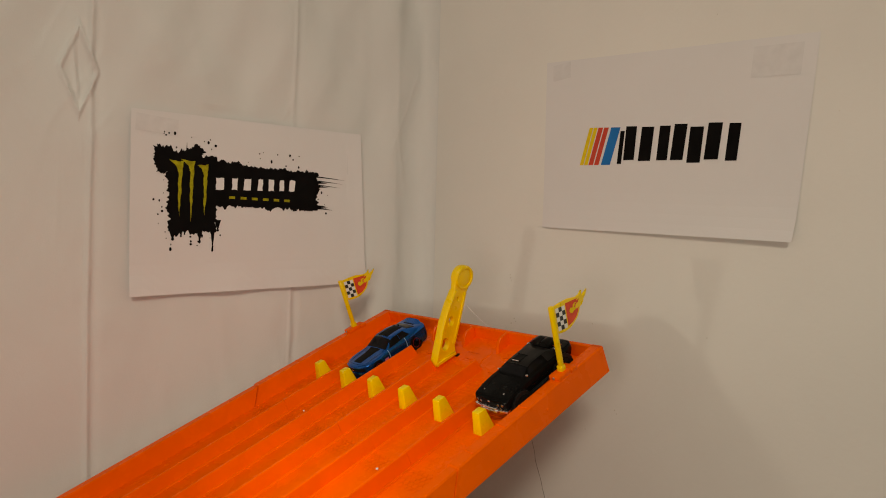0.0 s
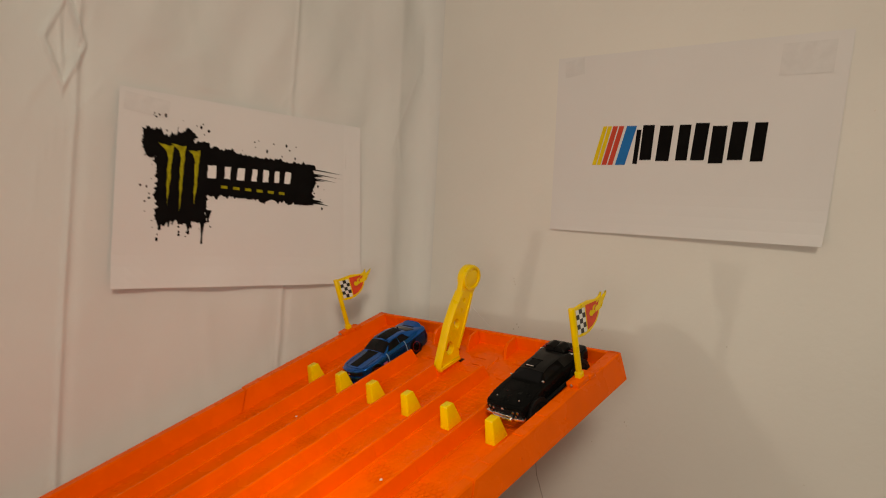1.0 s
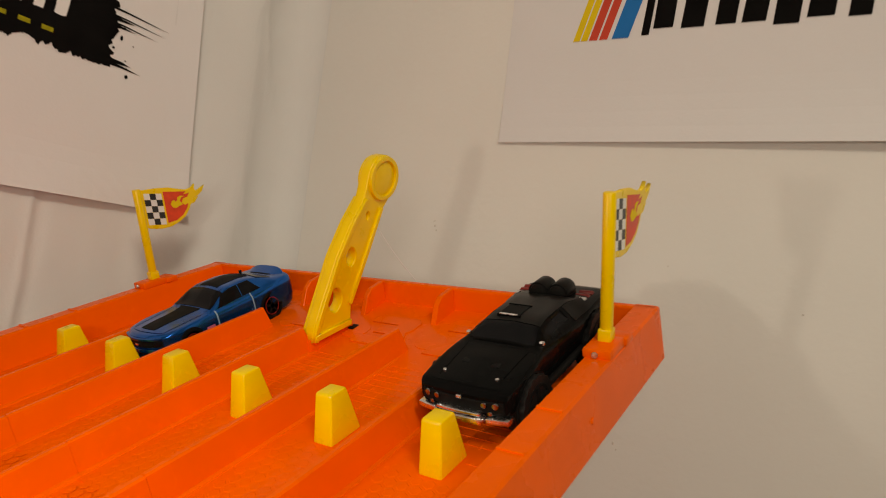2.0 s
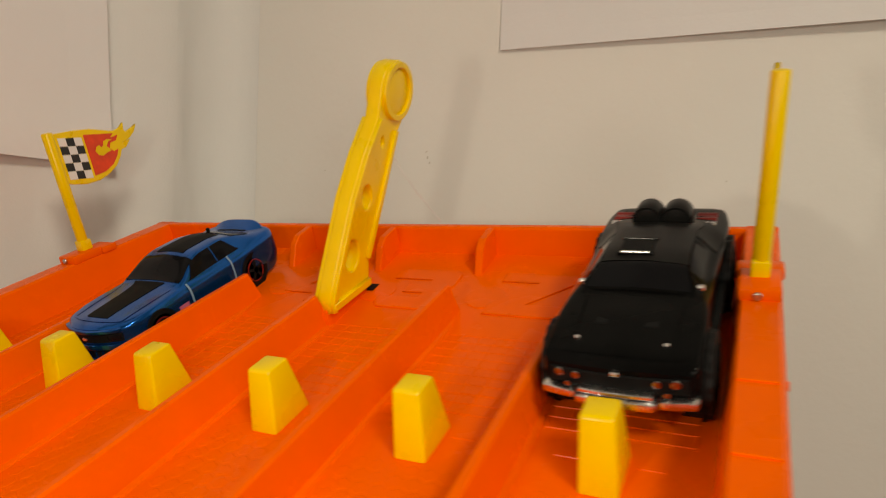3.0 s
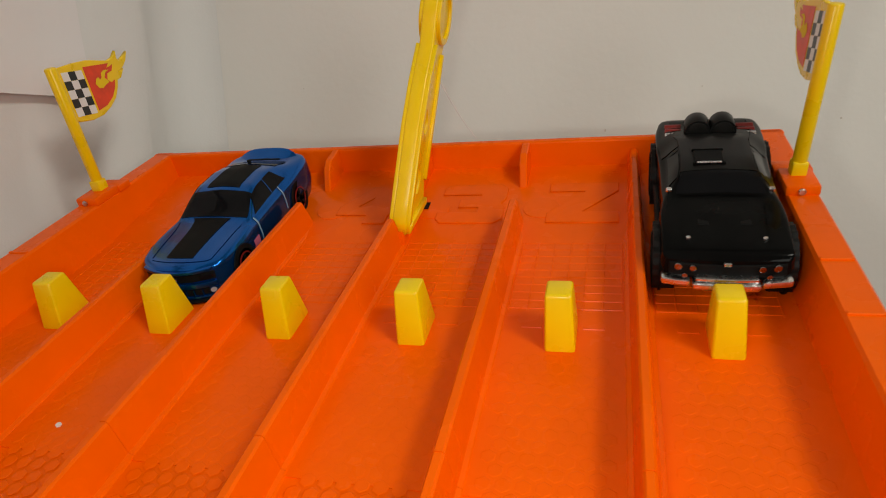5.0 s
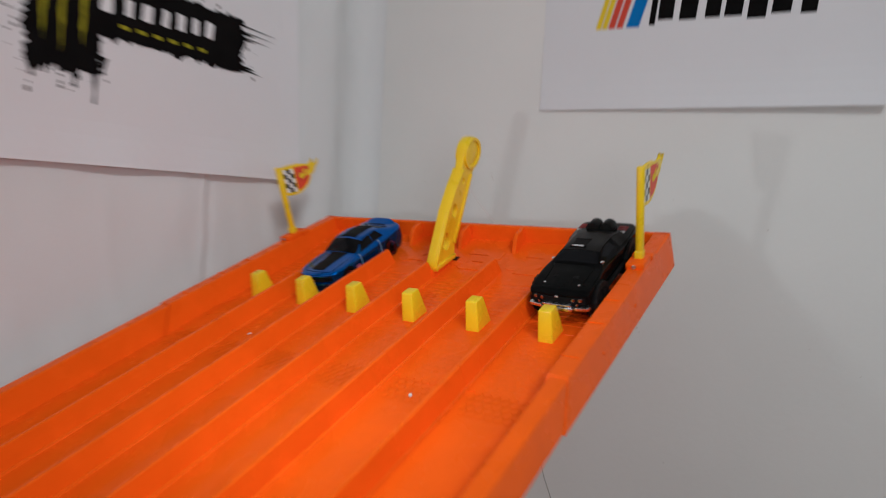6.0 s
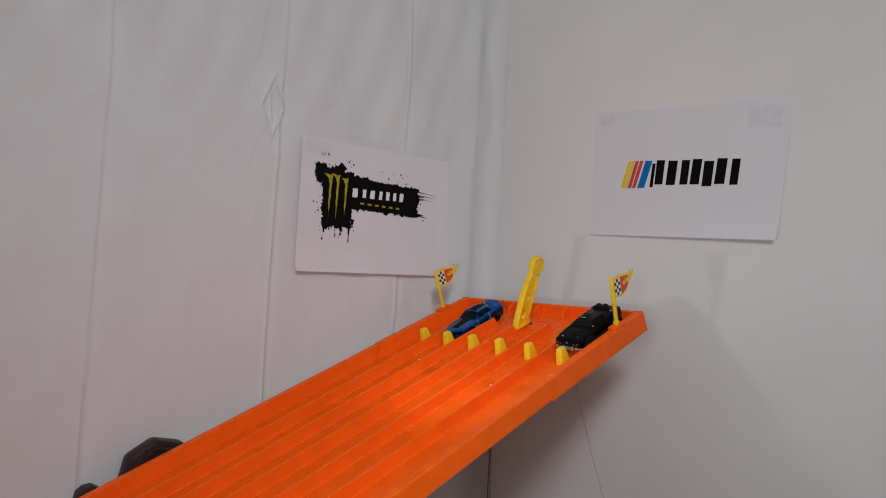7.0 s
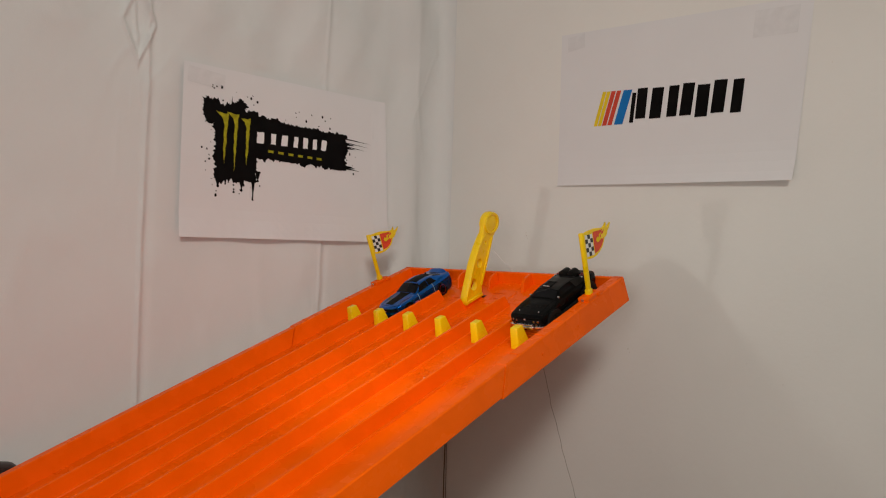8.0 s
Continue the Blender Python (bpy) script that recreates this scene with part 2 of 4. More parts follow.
def hanging_cloth():
    """White sheet with regular fold creases, a pinched diamond in one of them and soft folds towards the corner."""
    ys = [round(-1.4 + 0.02 * i, 5) for i in range(40)] + [round(-0.60 + 0.004 * i, 5) for i in range(170)]
    for c in (-0.097, -0.273, -0.447):
        ys += [round(c - 0.012 + 0.001 * i, 5) for i in range(25)]
    ys += [round(-0.306 + 0.0012 * i, 5) for i in range(42)] + [round(0.02 + 0.0016 * i, 5) for i in range(33)]
    ys = sorted(y for y in set(ys) if y <= BACK - 0.0005) + [BACK - 0.0003, BACK - 0.0001]
    zs = [0.35 + 0.05 * i for i in range(12)] + [0.95 + 0.01 * i for i in range(45)] + [1.40 + 0.0028 * i for i in range(38)] + [1.5065 + 0.012 * i for i in range(20)] + [1.75 + 0.06 * i for i in range(10)]

    def lift(y, z):
        h = 0.0028 * noise.noise((y * 6, z * 2.2, 1.7)) + 0.0012 * noise.noise((y * 17, z * 9, 4.1))
        for c, amp in ((-0.097, 0.0012), (-0.273, 0.0022), (-0.447, 0.0017)):
            c2 = c + 0.002 * noise.noise((z * 4, c * 9, 0))
            d = (y - c2) / 0.0022
            h += amp * math.exp(-d * d) * (0.75 + 0.25 * noise.noise((z * 11, c, 3)))
            h -= 0.0008 * math.exp(-((y - c2 - 0.0055) / 0.004) ** 2)
        # held flat behind the taped paper
        if -0.25 < y < -0.005 and 1.26 < z < 1.435:
            h = min(h, 0.0006)
        # pinched diamond
        dy, dz = abs(y + 0.281) / 0.0135, abs(z - 1.449) / 0.033
        d = dy + dz
        if d < 1.35:
            h += 0.0026 * math.exp(-((d - 1.0) / 0.13) ** 2) - 0.0030 * max(0, 1 - d)
            h += 0.0030 * math.exp(-((y + 0.2835 + 0.1 * (z - 1.449)) / 0.002) ** 2) * max(0, 1 - d)
        # slack folds by the corner
        near = max(0.0, 1 - abs(y - 0.025) / 0.07)
        h += near * (0.0034 * math.sin((y + 0.01 * math.sin(z * 3)) * 95 + 0.6) + 0.003)
        # sideways slack above the paper
        if z > 1.40:
            k = min(1, (z - 1.40) / 0.08)
            h += k * (0.0035 * math.sin((y * 0.8 + z * 0.45) * 55) + 0.0012 * math.sin((y - z * 0.3) * 120))
        # fine wrinkles, running mostly up and down
        if not (-0.25 < y < -0.005 and 1.26 < z < 1.435):
            h += 0.0012 * max(0.0, 1 - abs(noise.noise((y * 21 + z * 5, z * 6, 8.3))) * 3.2) ** 3
            h += 0.0007 * max(0.0, 1 - abs(noise.noise((y * 34 - z * 12, z * 15, 2.9))) * 3.0) ** 3
        q = max(0.0, (y - (BACK - 0.016)) / 0.016)
        return LEFT - 0.003 + max(-0.012, h) * (1 - min(q, 1.0)) + 0.020 * (1 - math.sqrt(max(0.0, 1 - min(q, 1.0) ** 2)))

    bm = bmesh.new()
    grid = [[bm.verts.new((lift(y, z), y, z)) for z in zs] for y in ys]
    for a in range(len(ys) - 1):
        for b in range(len(zs) - 1):
            bm.faces.new((grid[a][b], grid[a + 1][b], grid[a + 1][b + 1], grid[a][b + 1]))
    ob = part("hanging_cloth", bm, M_CLOTH, smooth=60)
    tagged(ob, "white cloth with fold creases hanging flat on the wall", "cloth", kind="structure")
    return ob


hanging_cloth()


def wall_marks():
    rng = random.Random(5)
    # hairline crack under the track
    pts = [(-0.006 + 0.058 * s + 0.02 * s * s + 0.0008 * rng.uniform(-1, 1), BACK - 0.0002, 1.165 - 0.20 * s) for s in [i / 24 for i in range(25)]]
    ob = wire("wall_crack", pts, 0.00018, M_CRACK_SHADE)
    tagged(ob, "thin dark hairline crack in the painted wall", "crack", kind="structure")
    bm = bmesh.new()
    for x, z in ((-0.0281, 1.2887), (-0.0279, 1.2856), (-0.1562, 1.2855), (-0.1545, 1.2873), (-0.0263, 1.2431), (-0.0212, 1.2465), (0.0952, 1.1808)):
        for _ in range(2):
            bmesh.ops.create_icosphere(bm, subdivisions=1, radius=rng.uniform(0.0003, 0.0007), matrix=Matrix.Translation((x + rng.uniform(-0.0016, 0.0016), BACK, z + rng.uniform(-0.0018, 0.0018))) @ Matrix.Diagonal((1, 0.4, 1.4, 1)))
    for _ in range(30):
        x, z = rng.uniform(-0.1, 0.5), rng.uniform(1.02, 1.5)
        r = rng.choice((0.0003, 0.0004, 0.0005))
        bmesh.ops.create_icosphere(bm, subdivisions=1, radius=r, matrix=Matrix.Translation((x, BACK, z)) @ Matrix.Diagonal((1, 0.3, rng.uniform(0.7, 1.8), 1)))
    tagged(part("wall_specks", bm, mat("speck_paint", (0.64, 0.60, 0.55), 0.8, vary=0.3, scale=30)), "small specks and chips in the wall paint", "speck", kind="stuff")


wall_marks()
# dark wires paint the shade of the gap between cloth and wall
for dx, r in ((0.0, 0.0007), (0.0024, 0.00035)):
    hem = wire("cloth_hem", [(LEFT + 0.0185 + dx + 0.0012 * math.sin(i * 0.9 + dx * 900) * (1 - i / 14), BACK - 0.0008, 1.16 - 0.03 * i) for i in range(15)], r, M_CRACK_SHADE)
    tagged(hem, "dark wire added for the shaded gap beside the cloth edge", "cloth hem", kind="structure")


# ---- printed papers ----
def sheet(name, label, w, h, m, curl, corners):
    """A sheet of paper in its own x (across) and y (up), from its top left corner; z is off the wall."""
    root = thing(name, label, "poster", m)
    bm = bmesh.new()
    n, k = 24, 18
    rows = []
    for j in range(k + 1):
        row = []
        for i in range(n + 1):
            a, b = i / n, j / k
            top = corners[0][1] + (corners[1][1] - corners[0][1]) * a
            bot = corners[3][1] + (corners[2][1] - corners[3][1]) * a
            xl = corners[0][0] + (corners[3][0] - corners[0][0]) * b
            xr = corners[1][0] + (corners[2][0] - corners[1][0]) * b
            row.append(bm.verts.new((xl + (xr - xl) * a, top + (bot - top) * b, curl(a, b))))
        rows.append(row)
    for j in range(k):
        for i in range(n):
            bm.faces.new((rows[j][i], rows[j][i + 1], rows[j + 1][i + 1], rows[j + 1][i]))
    ob = part("sheet", bm, M_PAPER, root)
    so = ob.modifiers.new("thickness", "SOLIDIFY")
    so.thickness, so.offset = 0.00015, 1
    return root


def ragged(x0, x1, y0, y1, seed, amp, step=0.0016, spikes=()):
    """A box outline with torn, splashed edges."""
    rng = random.Random(seed)
    pts = []
    def run(ax, ay, bx, by, nx, ny):
        L = math.hypot(bx - ax, by - ay)
        n = max(3, int(L / step))
        for i in range(n):
            s = i / n
            r = amp * (0.9 * noise.noise((seed * 3.1 + s * L * 110, ny * 5.0, nx * 3.0)) + 0.6 * noise.noise((seed * 7.7 + s * L * 420, ny * 2.0, nx * 9.0)) + 0.9 * max(0.0, noise.noise((seed + s * L * 230, nx * 4.0, ny * 8.0)) - 0.15) + 0.25 * rng.random() ** 4)
            r *= min(1.0, 9 * s + 0.05, 9 * (1 - s) + 0.05)
            for (sp, length, width) in spikes:
                if sp[0] == (nx, ny):
                    r += length * max(0, 1 - abs(s - sp[1]) / width)
            pts.append((ax + (bx - ax) * s + nx * r, ay + (by - ay) * s + ny * r))
    run(x0, y1, x1, y1, 0, 1)
    run(x1, y1, x1, y0, 1, 0)
    run(x1, y0, x0, y0, 0, -1)
    run(x0, y0, x0, y1, -1, 0)
    return pts


def jag(poly, seed, amp, n=5):
    rng = random.Random(seed)
    out = []
    for (ax, ay), (bx, by) in zip(poly, poly[1:] + poly[:1]):
        for i in range(n):
            s = i / n
            out.append((ax + (bx - ax) * s + rng.uniform(-amp, amp), ay + (by - ay) * s + rng.uniform(-amp, amp)))
    return out


def ink(name, loops, level, material, parent, label=""):
    return plate(name, loops, 0.00006, material, parent, label, at=pose(0, 0, level))


def splash_poster():
    W, H = 0.2275, 0.153
    # own x runs along +y of the room, own z points away from the cloth
    m = Matrix(((0, 0, 1, LEFT - 0.0012), (1, 0, 0, -0.2440), (0, 1, 0, 1.4245), (0, 0, 0, 1)))
    cs = ((0, 0), (0.2225, 0.0055), (0.2325, -0.1485), (0, -0.153))
    def curl(a, b):
        return 0.0006 + 0.0030 * max(0, b - 0.86) / 0.14 * (0.4 + 0.6 * math.cos(a * 9) ** 2) + 0.002 * max(0, a - 0.93) / 0.07
    root = sheet("splash_poster", "white paper printed with a black and lime ink splash, taped up", W, H, m, curl, cs)
    Z = 0.00082
    black = "black splashed ink print"
    ink("ink_splash", [ragged(0.0300, 0.0715, -0.0990, -0.0330, 3, 0.0040, 0.0006, (
        (((0, 1), 0.25), 0.005, 0.05), (((0, 1), 0.62), 0.010, 0.05), (((0, 1), 0.36), 0.013, 0.015), (((0, -1), 0.85), 0.005, 0.09)))], Z, M_BLACKINK, root, black)
    ink("ink_splash", [ragged(0.0200, 0.0480, -0.0500, -0.0300, 5, 0.0050, 0.0006)], Z + 0.00002, M_BLACKINK, root, black)
    ink("ink_splash", [ragged(0.0660, 0.1740, -0.0755, -0.0385, 8, 0.0042, 0.0006, (
        (((1, 0), 0.25), 0.014, 0.03), (((1, 0), 0.36), 0.012, 0.02), (((1, 0), 0.90), 0.010, 0.03), (((0, 1), 0.10), 0.004, 0.12)))], Z + 0.00004, M_BLACKINK, root, black)
    for i, (x, y0, y1, w) in enumerate(((0.034, -0.097, -0.107, 0.0035), (0.041, -0.097, -0.104, 0.0020), (0.057, -0.097, -0.109, 0.0028), (0.0685, -0.094, -0.1165, 0.0022), (0.073, -0.088, -0.0985, 0.0030))):
        drip = [(x - w, y0), (x + w, y0), (x + 0.6 * w, y0 * 0.6 + y1 * 0.4), (x + 0.25 * w, y0 * 0.3 + y1 * 0.7), (x + 0.45 * w, y1 + 0.001), (x, y1), (x - 0.4 * w, y1 + 0.001), (x - 0.2 * w, y0 * 0.3 + y1 * 0.7), (x - 0.6 * w, y0 * 0.6 + y1 * 0.4)]
        ink("ink_drip", [jag(drip, 90 + i, 0.0002, 3)], Z + 0.00005, M_BLACKINK, root)
    for i, (cx, cy, r) in enumerate(((0.0255, -0.034, 0.0085), (0.053, -0.031, 0.0075), (0.165, -0.047, 0.0100), (0.157, -0.066, 0.0095), (0.090, -0.040, 0.006))):
        rg = random.Random(300 + i)
        burst = []
        for a in range(52):
            q = r * (0.85 + 0.45 * noise.noise((a * 0.55, i * 3.3, 0.4)) + 0.5 * max(0.0, noise.noise((a * 1.3, i * 2.1, 7.0)) - 0.1) + rg.uniform(-0.04, 0.04))
            burst.append((cx + q * math.cos(a * 6.2832 / 52), cy + q * math.sin(a * 6.2832 / 52)))
        ink("ink_burst", [burst], Z + 0.00003, M_BLACKINK, root)
    rng = random.Random(21)
    for (cx, cy, rx, ry, n) in ((0.050, -0.022, 0.026, 0.006, 14), (0.050, -0.108, 0.026, 0.007, 12), (0.125, -0.029, 0.03, 0.006, 11), (0.178, -0.064, 0.010, 0.014, 10), (0.023, -0.080, 0.005, 0.025, 9)):
        for _ in range(n):
            r = rng.uniform(0.0003, 0.0012)
            x, y = cx + rng.uniform(-rx, rx), cy + rng.uniform(-ry, ry)
            ink("ink_drop", [circle(x, y, r, 9, r * rng.uniform(0.7, 1.8))], Z + 0.00006, M_BLACKINK, root)
    for (y, x1, t) in ((-0.0425, 0.206, 0.0006), (-0.0465, 0.204, 0.0005), (-0.0505, 0.200, 0.0005), (-0.0735, 0.192, 0.0008), (-0.0710, 0.186, 0.0006)):
        ink("ink_streak", [[(0.160, y - t), (0.180, y - 0.6 * t), (x1, y - 0.001), (0.180, y + t), (0.160, y + 2 * t)]], Z + 0.00008, M_BLACKINK, root)
    # three lime streaks
    for i, (cx, y0, y1) in enumerate(((0.0388, -0.0390, -0.0865), (0.0488, -0.0380, -0.0905), (0.0605, -0.0400, -0.0845))):
        claw = [(cx - 0.0085, y0 + 0.0005), (cx + 0.001, y0 - 0.0006), (cx + 0.0034, y0 + 0.0004), (cx + 0.0026, y0 - 0.009), (cx + 0.0021, -0.060), (cx + 0.0015, -0.073), (cx + 0.0005, y1),
                (cx - 0.0004, -0.075), (cx - 0.0006, -0.060), (cx - 0.0006, y0 - 0.010), (cx - 0.0022, y0 - 0.0045)]
        if i == 2:
            claw[0] = (cx - 0.0065, y0 - 0.001)
        ink("lime_streak", [jag(claw, 40 + i, 0.0004, 4)], Z + 0.0001, M_GREENINK, root, "lime green ink streak")
    # band of print as plain bars
    x = 0.0695
    for i, wd in enumerate((0.0150, 0.0112, 0.0135, 0.0105, 0.0115, 0.0100, 0.0125)):
        dy = 0.0028 * i / 6
        ink("print_bar", [jag([(x + 0.001, -0.0612 + dy), (x + 0.56 * wd, -0.0610 + dy), (x + 0.60 * wd, -0.0505 + dy), (x + 0.0016, -0.0508 + dy)], 70 + i, 0.0004, 3)], Z + 0.00012, M_WHITEINK, root, "white bar of the print")
        x += wd
    x = 0.0830
    for i in range(6):
        ink("print_bar", [[(x, -0.0687), (x + 0.0056, -0.0687), (x + 0.0056, -0.0664), (x, -0.0664)]], Z + 0.00012, M_GREENINK, root, "small lime bar of the print")
        x += 0.0109
    for (x0, y0, w, h, r) in ((0.004, -0.006, 0.034, 0.014, 3), (0.208, -0.012, 0.013, 0.028, 0)):
        plate("tape", [[(0, 0), (w, 0), (w, -h), (0, -h)]], 0.00004, M_TAPE, root, "strip of tape showing grey through the paper", at=pose(x0, y0 + 0.003, 0.00082, 0, 0, -r))
    return root


splash_poster()


def stripe_poster():
    m = Matrix(((1, 0, 0, 0.0103), (0, 0, -1, BACK - 0.0004), (0, 1, 0, 1.4919), (0, 0, 0, 1)))
    cs = ((0, 0), (0.2334, -0.0208), (0.2212, -0.1632), (0.0, -0.1541))
    def curl(a, b):
        return 0.0001 + 0.0040 * max(0, b - 0.76) ** 2 / 0.0576 * (0.2 + 0.9 * a) + 0.004 * max(0, a - 0.9) * b
    root = sheet("stripe_poster", "white paper printed with coloured stripes, taped to the wall", 0.23, 0.15, m, curl, cs)
    Z = 0.00032
    def slab(x0, x1, lo, hi, slant, mtl, label):
        p = []
        for (x, f) in ((x0, lo), (x1, lo), (x1 + slant, hi), (x0 + slant, hi)):
            bot, top = -0.0984 - 0.0505 * (x - 0.0405), -0.0660 - 0.0905 * (x - 0.0503)
            p.append((x, bot + (top - bot) * f))
        ink("print_bar" if mtl is M_BLACKINK else "print_stripe", [p], Z, mtl, root, label)
    k = 0.00019
    def X(px):
        d = px - 78
        return 0.0405 + 1.984e-4 * d - 3.6e-8 * d * d
    for a, w, mtl, lab in ((78, 19, M_YELLOWINK, "slanted yellow stripe"), (101, 19, M_YELLOWINK, "slanted yellow stripe"), (125, 24, M_REDINK, "slanted red stripe"), (155, 24, M_REDINK, "slanted red stripe"), (192, 48, M_BLUEINK, "slanted blue stripe")):
        slab(X(a), X(a + w), 0.0, 1.0, 50 * k, mtl, lab)
    for i, (a, b, lo, hi, sl) in enumerate(((277, 299, 0.02, 0.90, 15), (310, 366, 0.12, 1.02, 12), (388, 452, 0.09, 1.0, 16), (484, 540, 0.1, 1.02, 14), (556, 622, 0.1, 1.06, 18), (642, 712, 0.02, 0.98, 14), (732, 806, 0.1, 1.08, 17), (843, 905, 0.06, 1.06, 15))):
        slab(X(a), X(b), lo, hi, sl * k, M_BLACKINK, "black bar of the print")
    for (x0, y0, w, h, r) in ((0.0075, -0.0045, 0.020, 0.0145, 3), (0.1900, -0.0225, 0.034, 0.022, -5)):
        plate("tape", [[(0, 0), (w, 0), (w, -h), (0, -h)]], 0.00004, M_TAPE, root, "strip of tape showing grey through the paper", at=pose(x0, y0, 0.00030, 0, 0, r))
    return root


stripe_poster()

# ---- the race track ----
TILT_DEG = 21.8
TRACK = pose(0, -0.004, 1.25, TILT_DEG, 0, 0)
FLOOR_W, RIM, PITCH = -0.0150, 0.131, 0.040
BOT = -0.0195
track = thing("race_track", "bright orange plastic six-lane toy race track sloping down from the corner", "toy track", TRACK)


def rail(x, y0, y1, top, half=0.0013, foot=0.0027, z0=None):
    z0 = FLOOR_W - 0.0005 if z0 is None else z0
    right = [(x + foot + 0.0014, z0), (x + foot + 0.0009, z0 + 0.0009), (x + foot - 0.0001, z0 + 0.0014), (x + half, top - 0.0006), (x + half * 0.6, top)]
    return prism(right + [(2 * x - a, b) for a, b in right[::-1]], "y", y0, y1)


def ramp_z(y):
    return FLOOR_W + max(0.0, 0.0050 * (y + 0.0552) / 0.0512)


RAMP_TILT = math.degrees(math.atan(0.0050 / 0.0512))


def start_platform():
    y1 = -0.160
    floor_bm = block(-RIM + 0.004, RIM - 0.004, -0.1560, -0.001, FLOOR_W - 0.0028, FLOOR_W)
    part("start_floor", floor_bm, M_ORANGE, track)
    # the lanes rise a little behind the grid
    part("start_ramp", prism([(-0.0552, FLOOR_W - 0.001), (-0.0035, FLOOR_W - 0.001), (-0.0035, ramp_z(-0.0035)), (-0.0552, FLOOR_W + 0.00002)], "x", -RIM + 0.0098, RIM - 0.0098), M_ORANGE, track)
    # back rail with a rounded lip
    part("back_rail", prism([(-0.0035, BOT), (0.0, BOT), (0.0, -0.0004), (-0.0006, 0.0), (-0.0030, 0.0), (-0.0036, -0.0006), (-0.0048, FLOOR_W - 0.001)], "x", -RIM, RIM, 0.0003, 1), M_ORANGE, track)
    for s in (-1, 1):
        # side wall: wide flat top, inner slope, tall outer skirt; slanted joint at its lower end
        def sec(y, zb):
            return [(s * (RIM - 0.0115), y, FLOOR_W - 0.0008), (s * (RIM - 0.0093), y, -0.0008), (s * (RIM - 0.0086), y, 0.0), (s * (RIM - 0.0008), y, 0.0), (s * RIM, y, -0.0008), (s * (RIM + 0.0016), y, zb), (s * (RIM - 0.003), y, zb)]
        bm = bmesh.new()
        a = [bm.verts.new(p) for p in sec(-0.0002, BOT - 0.001)]
        b = []
        for p in sec(-0.154, BOT + 0.001):
            b.append(bm.verts.new((p[0], p[1] - 0.012 * max(0, -p[2]) / 0.018, p[2])))
        bm.faces.new(a)
        bm.faces.new(b[::-1])
        for i in range(7):
            bm.faces.new((a[i], b[i], b[(i + 1) % 7], a[(i + 1) % 7]))
        part("side_wall", bm, M_ORANGE, track)
        for yy in (-0.088, -0.1105, -0.140):
            part("wall_notch", block(s * (RIM - 0.0086) if s > 0 else -(RIM - 0.0008), s * (RIM - 0.0008) if s > 0 else -(RIM - 0.0086), yy - 0.0006, yy + 0.0006, -0.0003, 0.0005, 0.0002, 1), M_ORANGE, track)
        for yy in (-0.072, -0.118):
            part("moulding_dot", disc(0.0011, 0.0012, 12, 0.0003, (s * (RIM + 0.0007), yy, -0.0105), "x"), M_ORANGE, track)
    for i in range(-2, 3):
        x = i * PITCH
        end = -0.004 if abs(i) == 2 else -0.042 if i else -0.0555
        bm = rail(x, -0.1547, end, -0.0040)
        for v in bm.verts:
            if v.co.y > end - 0.001 and abs(i) < 2 and v.co.z > FLOOR_W + 0.002:
                v.co.y -= 0.0025
        part("divider", bm, M_ORANGE, track)
        if abs(i) < 2:
            part("rib", prism([(-0.004, 0.0002), (-0.013, -0.0008), (-0.0165, -0.0035), (-0.0205, ramp_z(-0.0205)), (-0.0205, FLOOR_W - 0.0004), (-0.004, FLOOR_W - 0.0004)], "x", x - 0.0014, x + 0.0014, 0.0004, 1), M_ORANGE, track)
            part("rest_pad", disc(0.0065, 0.0003, 24, 0.0001), M_ORANGE, track, at=pose(x + 0.008, -0.034, ramp_z(-0.034) + 0.0001, RAMP_TILT))


start_platform()


def track_section(y0, y1):
    root = obj("track_section", bpy.data.meshes.new("track_section"), None, track)
    bm = block(-RIM + 0.004, RIM - 0.004, y1, y0, FLOOR_W - 0.0028, FLOOR_W - 0.0003)
    bm.to_mesh(root.data)
    bm.free()
    root.data.materials.append(M_ORANGE)
    for s in (-1, 1):
        def sec(y):
            return [(s * (RIM - 0.0105), y, FLOOR_W - 0.0008), (s * (RIM - 0.0083), y, -0.0016), (s * (RIM - 0.0076), y, -0.0008), (s * (RIM - 0.0012), y, -0.0008), (s * (RIM - 0.0004), y, -0.0016), (s * (RIM + 0.0010), y, BOT + 0.002), (s * (RIM - 0.003), y, BOT + 0.002)]
        bm = bmesh.new()
        a, b = [], []
        for p in sec(y0):
            a.append(bm.verts.new((p[0], p[1] - 0.012 * max(0, -p[2]) / 0.018, p[2])))
        for p in sec(y1):
            b.append(bm.verts.new((p[0], p[1] - 0.012 * max(0, -p[2]) / 0.018, p[2])))
        bm.faces.new(a)
        bm.faces.new(b[::-1])
        for i in range(7):
            bm.faces.new((a[i], b[i], b[(i + 1) % 7], a[(i + 1) % 7]))
        part("side_wall", bm, M_ORANGE, root)
    for i in range(-2, 3):
        part("divider", rail(i * PITCH, y1, y0, -0.0042), M_ORANGE, root)
    return root


y = -0.1548
for k in range(7):
    length = 0.455
    track_section(y, y - length + 0.0006)
    y -= length


